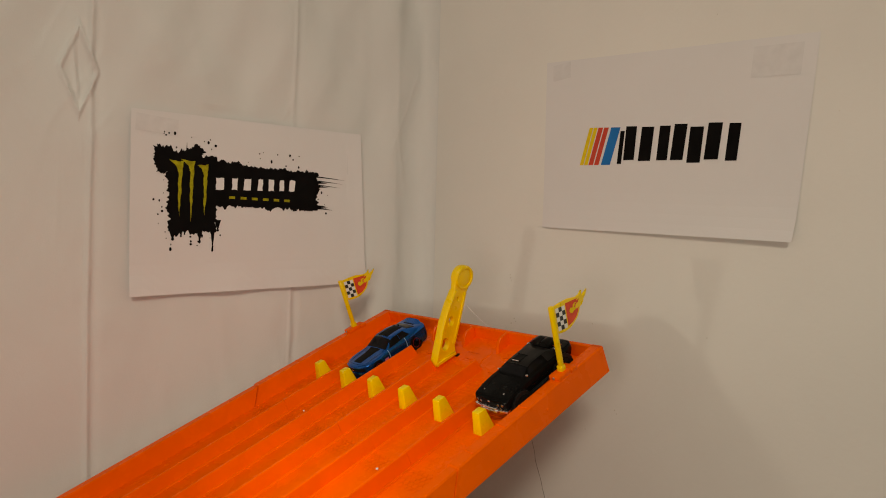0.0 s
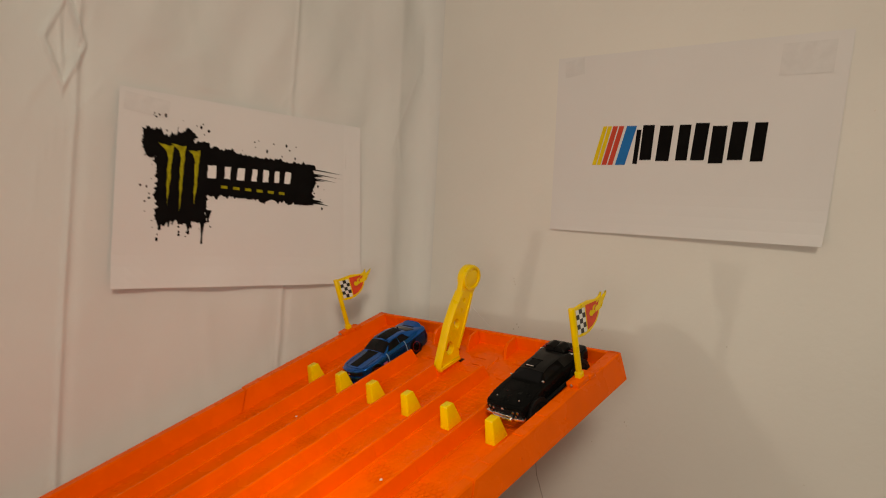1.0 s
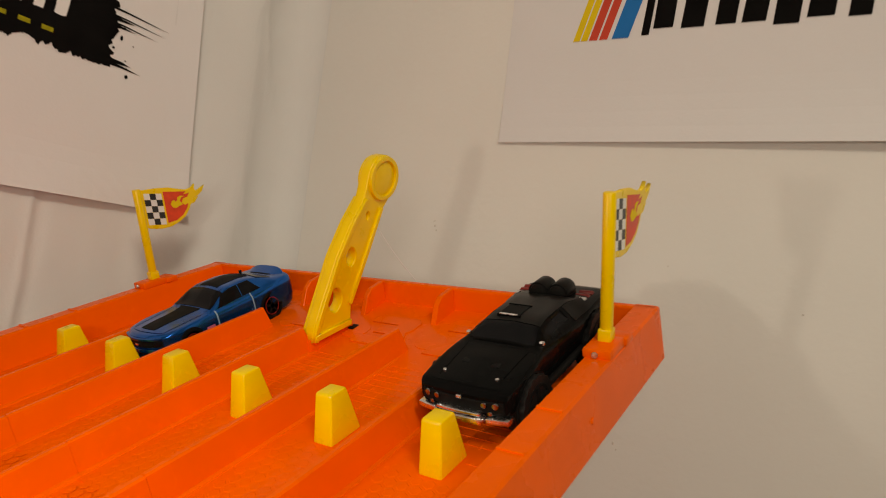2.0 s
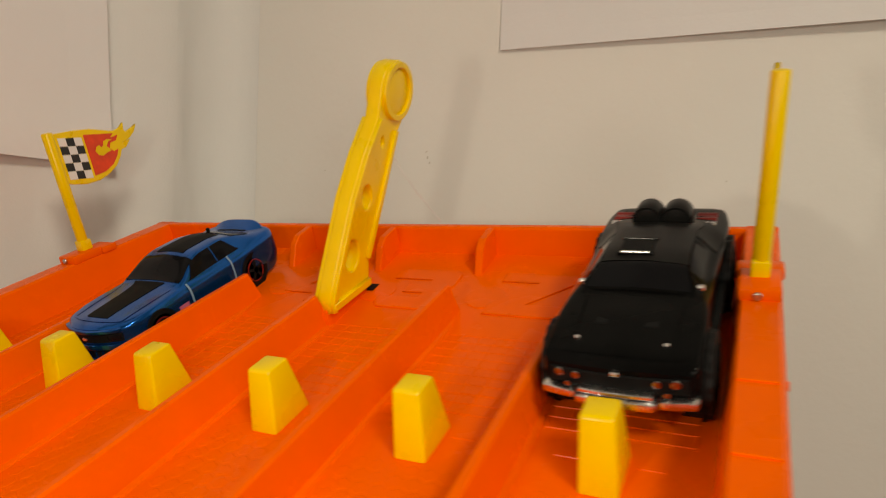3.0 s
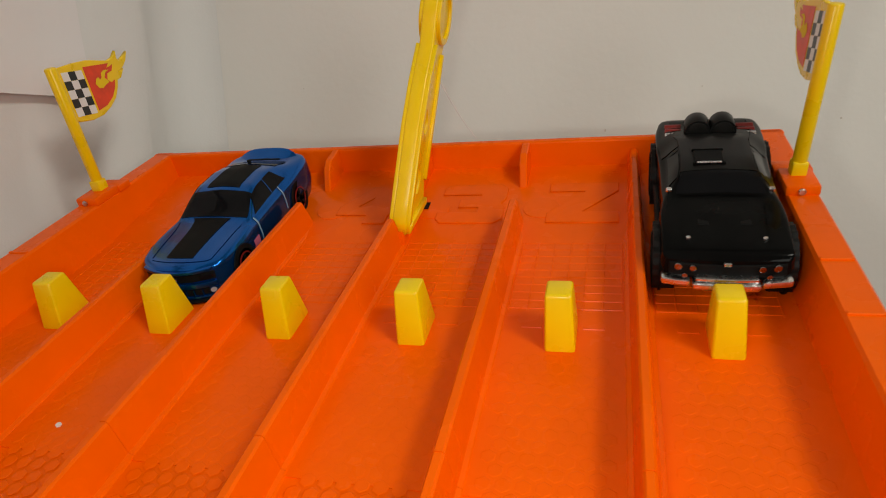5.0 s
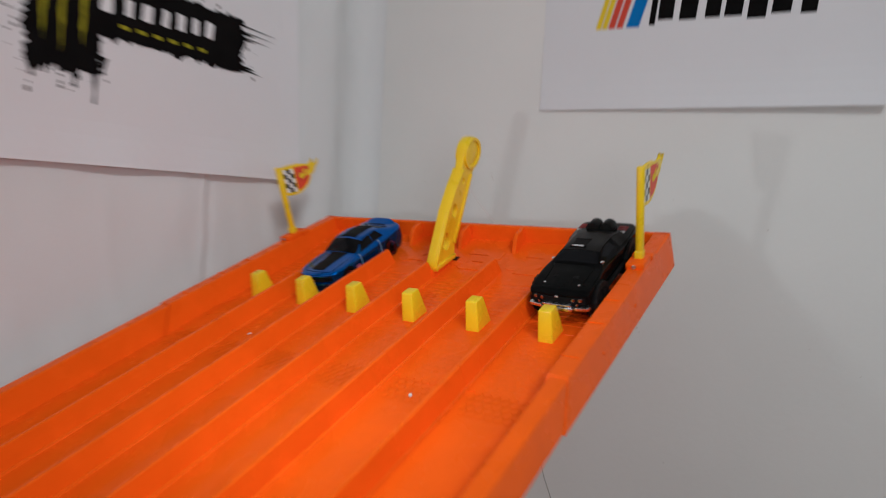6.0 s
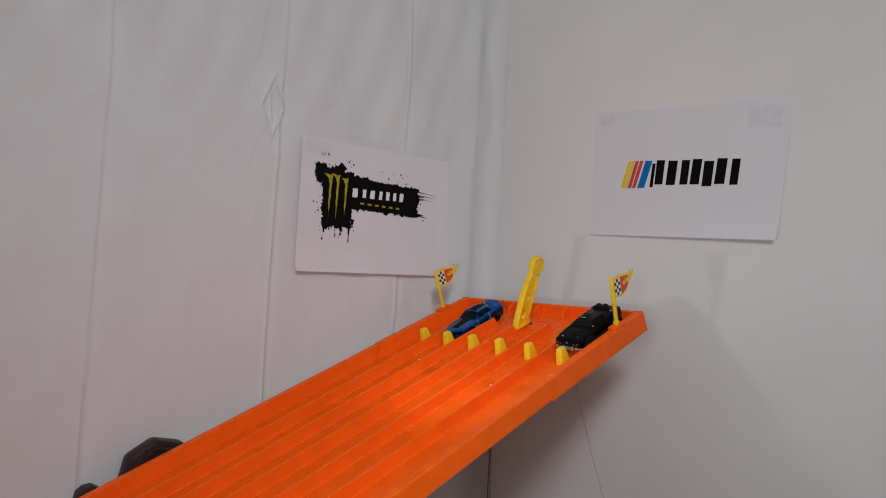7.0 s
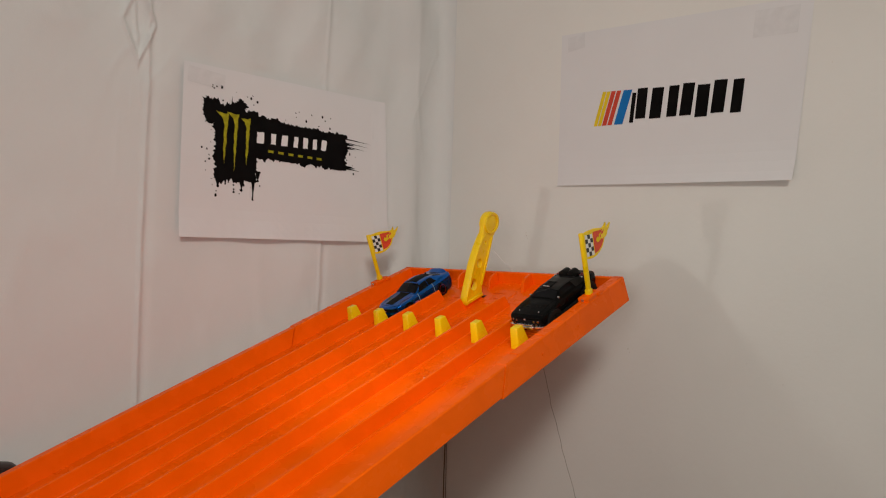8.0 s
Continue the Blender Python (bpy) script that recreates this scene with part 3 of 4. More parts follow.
def lane_texture():
    """Raised grid between numbers and pins, and staggered low studs below the pins."""
    for lane in range(6):
        cx = (lane - 2.5) * PITCH
        bm = bmesh.new()
        def ridge(x0, x1, y0, y1, h=0.00022):
            z0, z1 = FLOOR_W - 0.00003, FLOOR_W + h
            e = 0.00018
            lo = [bm.verts.new(p) for p in ((x0, y0, z0), (x1, y0, z0), (x1, y1, z0), (x0, y1, z0))]
            hi = [bm.verts.new(p) for p in ((x0 + e, y0 + e, z1), (x1 - e, y0 + e, z1), (x1 - e, y1 - e, z1), (x0 + e, y1 - e, z1))]
            bm.faces.new(hi)
            for i in range(4):
                bm.faces.new((lo[i], lo[(i + 1) % 4], hi[(i + 1) % 4], hi[i]))
        for j in range(10):
            yy = -0.0555 - j * 0.0040
            ridge(cx - 0.0160, cx + 0.0160, yy - 0.0003, yy + 0.0003)
        for j in range(7):
            xx = cx - 0.0156 + j * 0.0052
            ridge(xx - 0.0003, xx + 0.0003, -0.0925, -0.0545, 0.00015)
        ridge(cx - 0.011, cx - 0.0055, -0.1005, -0.0993)
        ridge(cx + 0.0055, cx + 0.011, -0.1005, -0.0993)
        tagged(part("lane_grid", bm, M_ORANGE, track, "fine raised grid moulded in the lane"), kind="stuff")
        bm = bmesh.new()
        for j in range(17):
            for i in range(6 + j % 2):
                sx, sy = cx - 0.0105 + i * 0.0042 - 0.0021 * (j % 2), -0.1130 - j * 0.0036
                lo = [bm.verts.new((sx + 0.0020 * math.sin(q * math.pi / 3), sy + 0.0020 * math.cos(q * math.pi / 3), FLOOR_W - 0.00003)) for q in range(6)]
                hi = [bm.verts.new((sx + 0.0017 * math.sin(q * math.pi / 3), sy + 0.0017 * math.cos(q * math.pi / 3), FLOOR_W + 0.00008)) for q in range(6)]
                bm.faces.new(hi)
                for q in range(6):
                    bm.faces.new((lo[q], lo[(q + 1) % 6], hi[(q + 1) % 6], hi[q]))
        tagged(part("lane_studs", bm, M_ORANGE, track, "rows of tiny moulded studs"), kind="stuff")
    # wide racing figures, slightly proud of the lane
    two = [(0, 1), (1, 1), (1, 0.80), (0.46, 0.24), (1, 0.24), (1, 0), (0, 0), (0, 0.22), (0.56, 0.80), (0, 0.80)]
    three = [(0.08, 1), (0.90, 1), (1, 0.90), (1, 0.62), (0.93, 0.5), (1, 0.38), (1, 0.10), (0.90, 0), (0.08, 0), (0, 0.10), (0, 0.25), (0.62, 0.25), (0.62, 0.40), (0.30, 0.40), (0.30, 0.60), (0.62, 0.60), (0.62, 0.75), (0, 0.75), (0, 0.90)]
    four = [(0.42, 1), (0.86, 1), (0.86, 0.44), (1, 0.44), (1, 0.22), (0.86, 0.22), (0.86, 0), (0.52, 0), (0.52, 0.22), (0, 0.22), (0, 0.44)]
    hole = [(0.52, 0.44), (0.52, 0.74), (0.28, 0.44)]
    for lane, loops in ((2, [four, hole]), (3, [three]), (4, [two])):
        plate("lane_number", [[(0.0240 * (u - 0.5), 0.0250 * (v - 0.5)) for u, v in loop] for loop in loops], 0.0008, M_ORANGE, track, bevel=0.0003, at=pose((lane - 2.5) * PITCH + 0.0025, -0.0310, ramp_z(-0.0310) + 0.0001, RAMP_TILT))


lane_texture()


def gate_pin(x):
    bm = bmesh.new()
    lo = [bm.verts.new(p) for p in ((x - 0.0040, -0.1102, FLOOR_W - 0.0004), (x + 0.0040, -0.1102, FLOOR_W - 0.0004), (x + 0.0040, -0.0962, FLOOR_W - 0.0004), (x - 0.0040, -0.0962, FLOOR_W - 0.0004))]
    hi = [bm.verts.new(p) for p in ((x - 0.0034, -0.1068, 0.0004), (x + 0.0034, -0.1068, 0.0004), (x + 0.0034, -0.0996, 0.0004), (x - 0.0034, -0.0996, 0.0004))]
    bm.faces.new(lo[::-1])
    bm.faces.new(hi)
    for i in range(4):
        bm.faces.new((lo[i], lo[(i + 1) % 4], hi[(i + 1) % 4], hi[i]))
    bmesh.ops.bevel(bm, geom=bm.edges[:], offset=0.0009, segments=3, affect="EDGES", profile=0.5)
    return part("gate_pin", bm, M_YELLOW, track, "yellow plastic starting pin", smooth=25)


for lane in range(6):
    gate_pin((lane - 2.5) * PITCH)
part("dust_crumb", disc(0.0009, 0.0006, 7, 0, (0.062, -0.168, FLOOR_W + 0.0004)), M_CHECKW, track, "tiny pale crumb")
part("dust_crumb", disc(0.0008, 0.0005, 6, 0, (-0.064, -0.148, FLOOR_W + 0.0004)), M_CHECKW, track, "tiny pale crumb")


def lever():
    head = (-0.0118, 0.0525)
    R = 0.0097
    left = [(-0.0566, -0.0098), (-0.0562, -0.006), (-0.0535, 0.000), (-0.0472, 0.0125), (-0.0418, 0.0235), (-0.0330, 0.0360), (-0.0242, 0.0455)]
    arc = [(head[0] + R * math.cos(radians(a)), head[1] + R * math.sin(radians(a))) for a in range(172, -50, -14)]
    right = [(-0.0115, 0.0395), (-0.0165, 0.0300), (-0.0225, 0.0185), (-0.0290, 0.0080), (-0.0335, -0.0010), (-0.0340, -0.0098)]
    loops = [left + arc + right, circle(-0.0432, 0.0045, 0.0046, 24, 0.0060), circle(-0.0330, 0.0215, 0.0034, 20, 0.0046), circle(-0.0222, 0.0375, 0.0016, 14, 0.0024)]
    # plate lies upright along the lanes and leans a little sideways
    m = pose(0.0015, 0, -0.0125) @ pose(0, 0, 0, 0, 10, 0) @ Matrix(((0, 0, 1, 0), (1, 0, 0, 0), (0, 1, 0, 0.0125), (0, 0, 0, 1)))
    root = plate("release_lever", loops, 0.0052, M_YELLOW, track, "yellow plastic release lever with round head and holes", bevel=0.0006, at=m)
    # raised border and sunk middle on both faces
    ring_o = circle(head[0], head[1], R - 0.0002, 28)
    ring_i = circle(head[0], head[1], R - 0.0017, 28)
    for s in (-1, 1):
        plate("head_ring", [ring_o, ring_i], 0.0016, M_YELLOW, root, bevel=0.0003, at=pose(0, 0, s * 0.0030))
        plate("edge_rib", [left + [(px + 0.0017, py - 0.0005) for px, py in left[::-1]]], 0.0016, M_YELLOW, root, bevel=0.0003, at=pose(0, 0, s * 0.0030))
        plate("edge_rib", [[(-0.0128, 0.0390), (-0.0234, 0.0185), (-0.0338, 0.0), (-0.0350, 0.001), (-0.0248, 0.0195), (-0.0142, 0.0395)]], 0.0014, M_YELLOW, root, bevel=0.0002, at=pose(0, 0, s * 0.0030))
        plate("foot_rib", [[(-0.0560, -0.0094), (-0.0345, -0.0094), (-0.0345, -0.0074), (-0.0560, -0.0074)]], 0.0018, M_YELLOW, root, bevel=0.0003, at=pose(0, 0, s * 0.0032))
    part("lever_boss", block(-0.0030, 0.0036, -0.0580, -0.0310, FLOOR_W - 0.0004, -0.0094, 0.0006), M_ORANGE, track, smooth=40)
    part("head_disc", disc(R - 0.0024, 0.0058, 30, 0.0004, (head[0], head[1], 0)), M_YELLOW, root, smooth=40)
    part("pivot_pin", disc(0.0011, 0.0072, 14, 0.0003, (-0.0545, -0.0070, 0)), M_STEEL, root, "small steel pivot pin")
    # no hole is cut: a black block paints the shade inside the slot
    part("lever_slot", block(0.0030, 0.0062, -0.0345, -0.0300, FLOOR_W - 0.0001, ramp_z(-0.0300) + 0.0004), M_MATTB, track, "black block painted for the shade in the lever slot")


lever()
tagged(wire("loose_thread", [(0.0115 + 0.009 * q, -0.031 + 0.023 * q, 1.273 - 0.0225 * q - 0.0012 * math.sin(3.14 * q)) for q in [i / 8 for i in range(9)]], 0.00013, M_TAPE), "fine grey thread hanging from the yellow lever", "thread")


def clip(s):
    x = s * 0.1262
    root = part("flag_clip", merge(block(x - 0.0048, x + 0.0048, -0.0530, -0.0395, -0.0006, 0.0030, 0.0009), block(x - 0.0056, x + 0.0056, -0.0400, -0.0330, -0.0006, 0.0024, 0.0008)), M_ORANGE, track, smooth=40)
    part("clip_rivet", disc(0.0011, 0.0010, 14, 0.0003, (x - 0.0004, -0.0532, 0.0012), "y"), M_STEEL, root, "small steel rivet")


clip(-1)
clip(1)


def racing_flag(s):
    """Upright pole in its clip; the flag stands along the lane, towards the wall."""
    m = TRACK @ pose(s * 0.1262, -0.0436, 0.0030) @ pose(0, 0, 0, 0, 3.6 if s > 0 else 0.8, 0)
    root = thing("racing_flag", "yellow plastic toy racing flag with chequered and flame sticker", "toy flag", m, group="racing flags beside the track")
    pole = merge(disc(0.0021, 0.0495, 16, 0.0005, (0, 0, 0.0237)), block(-0.0022, 0.0022, -0.0024, 0.0024, -0.0015, 0.0040, 0.0006))
    part("pole", pole, M_YELLOW, root, smooth=40)
    # own x of the plates: along +y; own y: up
    up = Matrix(((0, 0, 1, 0), (1, 0, 0, 0), (0, 1, 0, 0), (0, 0, 0, 1)))
    flame = [(0, 0.0290), (0.004, 0.0268), (0.010, 0.0254), (0.016, 0.0254), (0.021, 0.0268), (0.0255, 0.0292), (0.0285, 0.0325), (0.0300, 0.0352), (0.0325, 0.0356), (0.0350, 0.0380), (0.0335, 0.0378), (0.0312, 0.0376),
             (0.0312, 0.0382), (0.0335, 0.0384), (0.0360, 0.0394), (0.0385, 0.0412), (0.0400, 0.0434), (0.0372, 0.0422), (0.0345, 0.0414), (0.0335, 0.0430), (0.0340, 0.0452), (0.0318, 0.0436), (0.0285, 0.0432), (0.0240, 0.0444), (0.0180, 0.0462), (0.0110, 0.0470), (0.0, 0.0474)]
    plate("flag_sheet", [flame], 0.0016, M_YELLOW, root, bevel=0.0003, at=up)
    for side in (-1, 1):
        z = side * 0.00088
        sq = 0.0034
        for i in range(3):
            for j in range(5):
                x0, y0 = 0.0030 + i * sq, 0.0288 + j * sq - 0.0006 * i
                h = sq * 0.985
                plate("sticker_square", [[(x0, y0), (x0 + h, y0 - 0.0006), (x0 + h, y0 + h - 0.0006), (x0, y0 + h)]], 0.00006, M_CHECKB if (i + j) % 2 else M_CHECKW, root, at=up @ pose(0, 0, z))
        red = [(0.0142, 0.0275), (0.0195, 0.0280), (0.0240, 0.0300), (0.0270, 0.0330), (0.0285, 0.0358), (0.0262, 0.0352), (0.0245, 0.0368), (0.0255, 0.0390), (0.0285, 0.0394), (0.0300, 0.0416), (0.0280, 0.0412), (0.0262, 0.0412), (0.0280, 0.0426), (0.0250, 0.0430), (0.0142, 0.0448)]
        plate("sticker_flame", [red], 0.00006, M_REDST, root, "red flame sticker", at=up @ pose(0, 0, z))
        curl = [(0.0175, 0.0372), (0.0186, 0.0352), (0.0206, 0.0346), (0.0226, 0.0354), (0.0250, 0.0358), (0.0240, 0.0372), (0.0232, 0.0380), (0.0246, 0.0398), (0.0268, 0.0402), (0.0240, 0.0408), (0.0222, 0.0402), (0.0218, 0.0386), (0.0206, 0.0380), (0.0200, 0.0392), (0.0186, 0.0388)]
        plate("sticker_curl", [curl], 0.00006, M_YELLOWINK, root, "yellow curl printed on the flame", at=up @ pose(0, 0, z * 1.12))


racing_flag(-1)
racing_flag(1)


# ---- the toy cars ----
class Shell:
    """A lofted car body: stations along its length, each with points from the sill up to the middle line."""

    def __init__(self, stations, length):
        self.st, self.length = stations, length

    def at(self, s, u):
        """Point on the body: eased between the stations and rounded across each of them."""
        st = self.st
        k = 0
        while k < len(st) - 2 and s > st[k + 1][0]:
            k += 1
        n = len(st[0][1]) - 1
        q = max(0.0, min(n - 1e-6, u * n))
        i = int(q)
        g = q - i

        def across(row):
            p0, p1, p2 = row[max(0, i - 1)], row[i], row[i + 1]
            p3 = row[i + 2] if i + 2 <= n else (-row[n - 1][0], row[n - 1][1])
            out = []
            for c in (0, 1):
                m1, m2 = 0.36 * (p2[c] - p0[c]), 0.36 * (p3[c] - p1[c])
                h = g * g * (3 - 2 * g)
                out.append(p1[c] * (1 - h) + p2[c] * h + m1 * g * (1 - g) ** 2 - m2 * g * g * (1 - g))
            return out

        def slope(j, c):
            if j == 0 or j == len(st) - 1:
                return 0.0 if j else (rows[1][c] - rows[0][c]) / (st[1][0] - st[0][0])
            a1 = (rows[j][c] - rows[j - 1][c]) / (st[j][0] - st[j - 1][0])
            a2 = (rows[j + 1][c] - rows[j][c]) / (st[j + 1][0] - st[j][0])
            return 0.0 if a1 * a2 <= 0 else 2 * a1 * a2 / (a1 + a2)

        rows = {j: across(st[j][1]) for j in range(max(0, k - 1), min(len(st), k + 3))}
        d = st[k + 1][0] - st[k][0]
        f = max(0.0, min(1.0, (s - st[k][0]) / d))
        h = f * f * (3 - 2 * f)
        p = [rows[k][c] * (1 - h) + rows[k + 1][c] * h + d * (slope(k, c) * f * (1 - f) ** 2 - slope(k + 1, c) * f * f * (1 - f)) for c in (0, 1)]
        return max(0.0, p[0]), s * self.length, p[1]

    def patch(self, s0, s1, u0, u1, ns, nu, off=0.0, sides=(1, -1), taper=0.0):
        bm = bmesh.new()
        for side in sides:
            g = []
            for i in range(ns + 1):
                row = []
                for j in range(nu + 1):
                    u = u0 + (u1 - u0) * j / nu
                    s = s0 + (s1 - s0) * i / ns
                    if taper:
                        s += taper * (u - u0) / (u1 - u0) * (1 - 2 * i / ns)
                    p = Vector(self.at(s, u))
                    if off:
                        e = 0.004
                        du = Vector(self.at(s, min(1, u + e))) - Vector(self.at(s, max(0, u - e)))
                        ds = Vector(self.at(min(1, s + e), u)) - Vector(self.at(max(0, s - e), u))
                        nrm = ds.cross(du)
                        if nrm.length > 1e-12:
                            nrm.normalize()
                            if nrm.x < -1e-6 and u < 0.9 or (u >= 0.9 and nrm.z < 0):
                                nrm = -nrm
                            p += nrm * off
                    row.append(bm.verts.new((p.x * side, p.y, p.z)))
                g.append(row)
            for i in range(ns):
                for j in range(nu):
                    bm.faces.new((g[i][j], g[i + 1][j], g[i + 1][j + 1], g[i][j + 1]))
        bmesh.ops.remove_doubles(bm, verts=bm.verts, dist=1e-6)
        return bm

    def body(self, ns=84, nu=42):
        bm = self.patch(0, 1, 0, 1, ns, nu)
        for s in (0, 1):
            for side in ((1, -1),):
                edge = [v for v in bm.verts if abs(v.co.y - s * self.length) < 1e-7]
                if len(edge) > 3:
                    ring = sorted([v for v in edge if v.co.x >= -1e-7], key=lambda v: (v.co.z, -v.co.x))
                    mirror = sorted([v for v in edge if v.co.x < -1e-7], key=lambda v: (-v.co.z, v.co.x))
                    try:
                        bm.faces.new(ring + mirror)
                    except ValueError:
                        pass
        return bm


def row(w, zs, zl, zsh, hb, zb, hr, zr, zc):
    mm = 0.001
    return [(w * 0.93 * mm, zs * mm), (w * mm, zl * mm), (w * 0.985 * mm, zsh * mm), (hb * mm, zb * mm), (hr * mm, zr * mm), (hr * 0.55 * mm, (zr * 0.35 + zc * 0.65) * mm), (0, zc * mm)]


def round_nose(root, sweep, reach):
    """Sweeps the front corners back, so that the nose is curved when seen from above."""
    for ob in root.children:
        if ob.type != "MESH" or ob.name.startswith("wheel") or min(v.co.y for v in ob.data.vertices) > reach:
            continue
        bm = bmesh.new()
        bm.from_mesh(ob.data)
        for x in (-0.012, -0.009, -0.006, -0.003, 0, 0.003, 0.006, 0.009, 0.012):
            bmesh.ops.bisect_plane(bm, geom=bm.verts[:] + bm.edges[:] + bm.faces[:], plane_co=(x, 0, 0), plane_no=(1, 0, 0))
        for v in bm.verts:
            v.co.y += sweep * (v.co.x / 0.014) ** 2 * max(0.0, 1 - max(0.0, v.co.y) / reach) ** 1.3
        bm.to_mesh(ob.data)
        bm.free()


def wheel(parent, x, y, r, w, side, rim_mat, lug=False, drop=0.0):
    at = pose(x, y, r - drop)
    if lug:
        rim_line = [((r + (0.0004 if i % 4 < 2 else 0.0)) * math.cos(i * math.pi / 36), (r + (0.0004 if i % 4 < 2 else 0.0)) * math.sin(i * math.pi / 36)) for i in range(72)]
        bm = prism(rim_line, "x", -w / 2, w / 2)
    else:
        bm = disc(r, w, 30, 0.0006, axis="x")
    tyre = part("wheel", bm, M_TYRE, parent, smooth=40, at=at)
    spokes = [disc(r * 0.22, 0.0006, 12, 0, (side * (w / 2 + 0.0001), 0, 0), "x")]
    for i in range(5):
        b = block(side * (w / 2) - 0.0002, side * (w / 2) + 0.0004, -r * 0.09, r * 0.09, 0, r * 0.68)
        bmesh.ops.rotate(b, verts=b.verts, matrix=Matrix.Rotation(2 * math.pi * i / 5, 3, "X"))
        spokes.append(b)
    part("rim", merge(*spokes), M_MATTB, tyre)
    lo, hi = circle(0, 0, r * 0.74, 28), circle(0, 0, r * 0.66, 28)
    plate("rim_ring", [lo, hi], 0.0004, rim_mat, tyre, at=Matrix(((0, 0, 1, side * (w / 2 + 0.0001)), (1, 0, 0, 0), (0, 1, 0, 0), (0, 0, 0, 1))))


def blue_coupe():
    """Front faces down the track (-y); lengths in millimetres."""
    L = 0.0765
    # s, then w, sill z, lower z, shoulder z, belt half, belt z, roof half, roof z, centre z
    st = [
        (0.000, row(12.0, 2.8, 5.0, 9.0, 11.2, 11.0, 7.0, 12.0, 12.3)),
        (0.012, row(13.6, 2.4, 5.4, 9.8, 12.8, 11.8, 7.4, 12.6, 12.9)),
        (0.035, row(14.6, 2.2, 6.2, 10.6, 13.5, 12.4, 7.8, 12.9, 13.2)),
        (0.080, row(15.2, 2.0, 7.0, 11.0, 13.9, 12.8, 8.0, 13.2, 13.6)),
        (0.160, row(15.7, 1.9, 7.2, 11.4, 14.3, 13.2, 8.3, 13.5, 14.0)),
        (0.260, row(15.8, 1.9, 7.2, 11.7, 14.2, 13.5, 8.8, 13.8, 14.3)),
        (0.345, row(15.4, 1.9, 7.0, 11.8, 13.9, 13.7, 10.4, 14.3, 14.7)),
        (0.375, row(15.2, 1.9, 6.8, 11.8, 13.7, 13.8, 12.3, 14.8, 15.4)),
        (0.490, row(15.1, 1.9, 6.8, 11.9, 13.6, 14.0, 11.0, 19.0, 20.4)),
        (0.550, row(15.1, 1.9, 6.8, 12.0, 13.6, 14.2, 10.8, 20.0, 21.3)),
        (0.660, row(15.3, 1.9, 6.8, 12.2, 13.7, 14.5, 10.6, 20.1, 21.3)),
        (0.760, row(15.9, 1.9, 7.0, 12.8, 14.2, 15.0, 10.6, 19.1, 20.3)),
        (0.880, row(16.3, 1.9, 7.4, 13.5, 14.8, 15.8, 11.2, 16.8, 17.4)),
        (0.940, row(15.9, 2.4, 7.6, 13.6, 14.5, 15.9, 11.4, 16.4, 16.8)),
        (0.985, row(14.8, 3.4, 7.6, 13.2, 13.6, 15.6, 11.2, 16.5, 17.0)),
        (1.000, row(13.8, 4.0, 7.6, 12.4, 12.8, 14.8, 10.6, 15.8, 16.2)),
    ]
    sh = Shell(st, L)
    m = TRACK @ pose(-0.0612, -0.0940, FLOOR_W - 0.0004, 2.6) @ Matrix.Diagonal((1.05, 0.99, 1.06, 1))
    root = thing("toy_coupe", "metallic blue toy coupe with black stripes behind its pin", "toy car", m, group="toy cars on the track")
    part("body", sh.body(), M_BLUE, root, smooth=38)
    part("bonnet_stripe", sh.patch(0.070, 0.365, 0.820, 1.0, 14, 5, 0.00015), M_MATTB, root, "matt black bonnet stripe", smooth=40)
    part("roof_stripe", sh.patch(0.515, 0.75, 0.825, 1.0, 12, 5, 0.00015), M_MATTB, root, "matt black roof stripe", smooth=40)
    part("boot_stripe", sh.patch(0.905, 0.980, 0.82, 1.0, 6, 5, 0.00015), M_MATTB, root, "matt black boot stripe", smooth=40)
    part("windscreen", sh.patch(0.372, 0.492, 0.655, 1.0, 10, 8, 0.0002), M_GLASS, root, smooth=40)
    part("rear_window", sh.patch(0.765, 0.875, 0.680, 1.0, 8, 8, 0.0002), M_GLASS, root, smooth=40)
    for side in (1, -1):
        part("side_window", sh.patch(0.415, 0.745, 0.515, 0.655, 18, 5, 0.0002, (side,), 0.055), M_GLASS, root, smooth=40)
        part("window_pillar", sh.patch(0.600, 0.605, 0.520, 0.652, 3, 5, 0.0003, (side,)), M_BLUE, root)
        part("headlamp", block(side * 0.0098 - 0.0020, side * 0.0098 + 0.0020, -0.0006, 0.0015, 0.0084, 0.0102, 0.0005), M_GLASS, root, "dark glossy headlamp")
        part("fog_lamp", disc(0.0008, 0.0010, 12, 0, (side * 0.0106, -0.0004, 0.0044), "y"), M_LAMPGREY, root)
        for wy in (0.0150, 0.0600):
            part("wheel_arch", disc(0.0066, 0.0006, 32, 0, (side * 0.0157, wy, 0.0056), "x"), M_MATTB, root)
            wheel(root, side * 0.0136, wy, 0.0056, 0.0048, side, M_REDRIM)
        part("side_decal", sh.patch(0.385, 0.395, 0.10, 0.50, 2, 8, 0.00018, (side,)), M_DECAL, root, "pale printed side line")
        part("side_decal", sh.patch(0.655, 0.664, 0.15, 0.52, 2, 8, 0.00018, (side,)), M_DECAL, root, "pale printed side line")
        part("side_decal", sh.patch(0.300, 0.360, 0.12, 0.24, 4, 3, 0.00018, (side,)), M_PINK, root, "small pink printed patch")
    part("upper_grille", block(-0.0120, 0.0120, -0.0004, 0.0015, 0.0078, 0.0106, 0.0004), M_MATTB, root, "black upper grille")
    part("lower_grille", block(-0.0095, 0.0095, -0.0005, 0.0010, 0.0030, 0.0054, 0.0004), M_MATTB, root, "black lower grille")
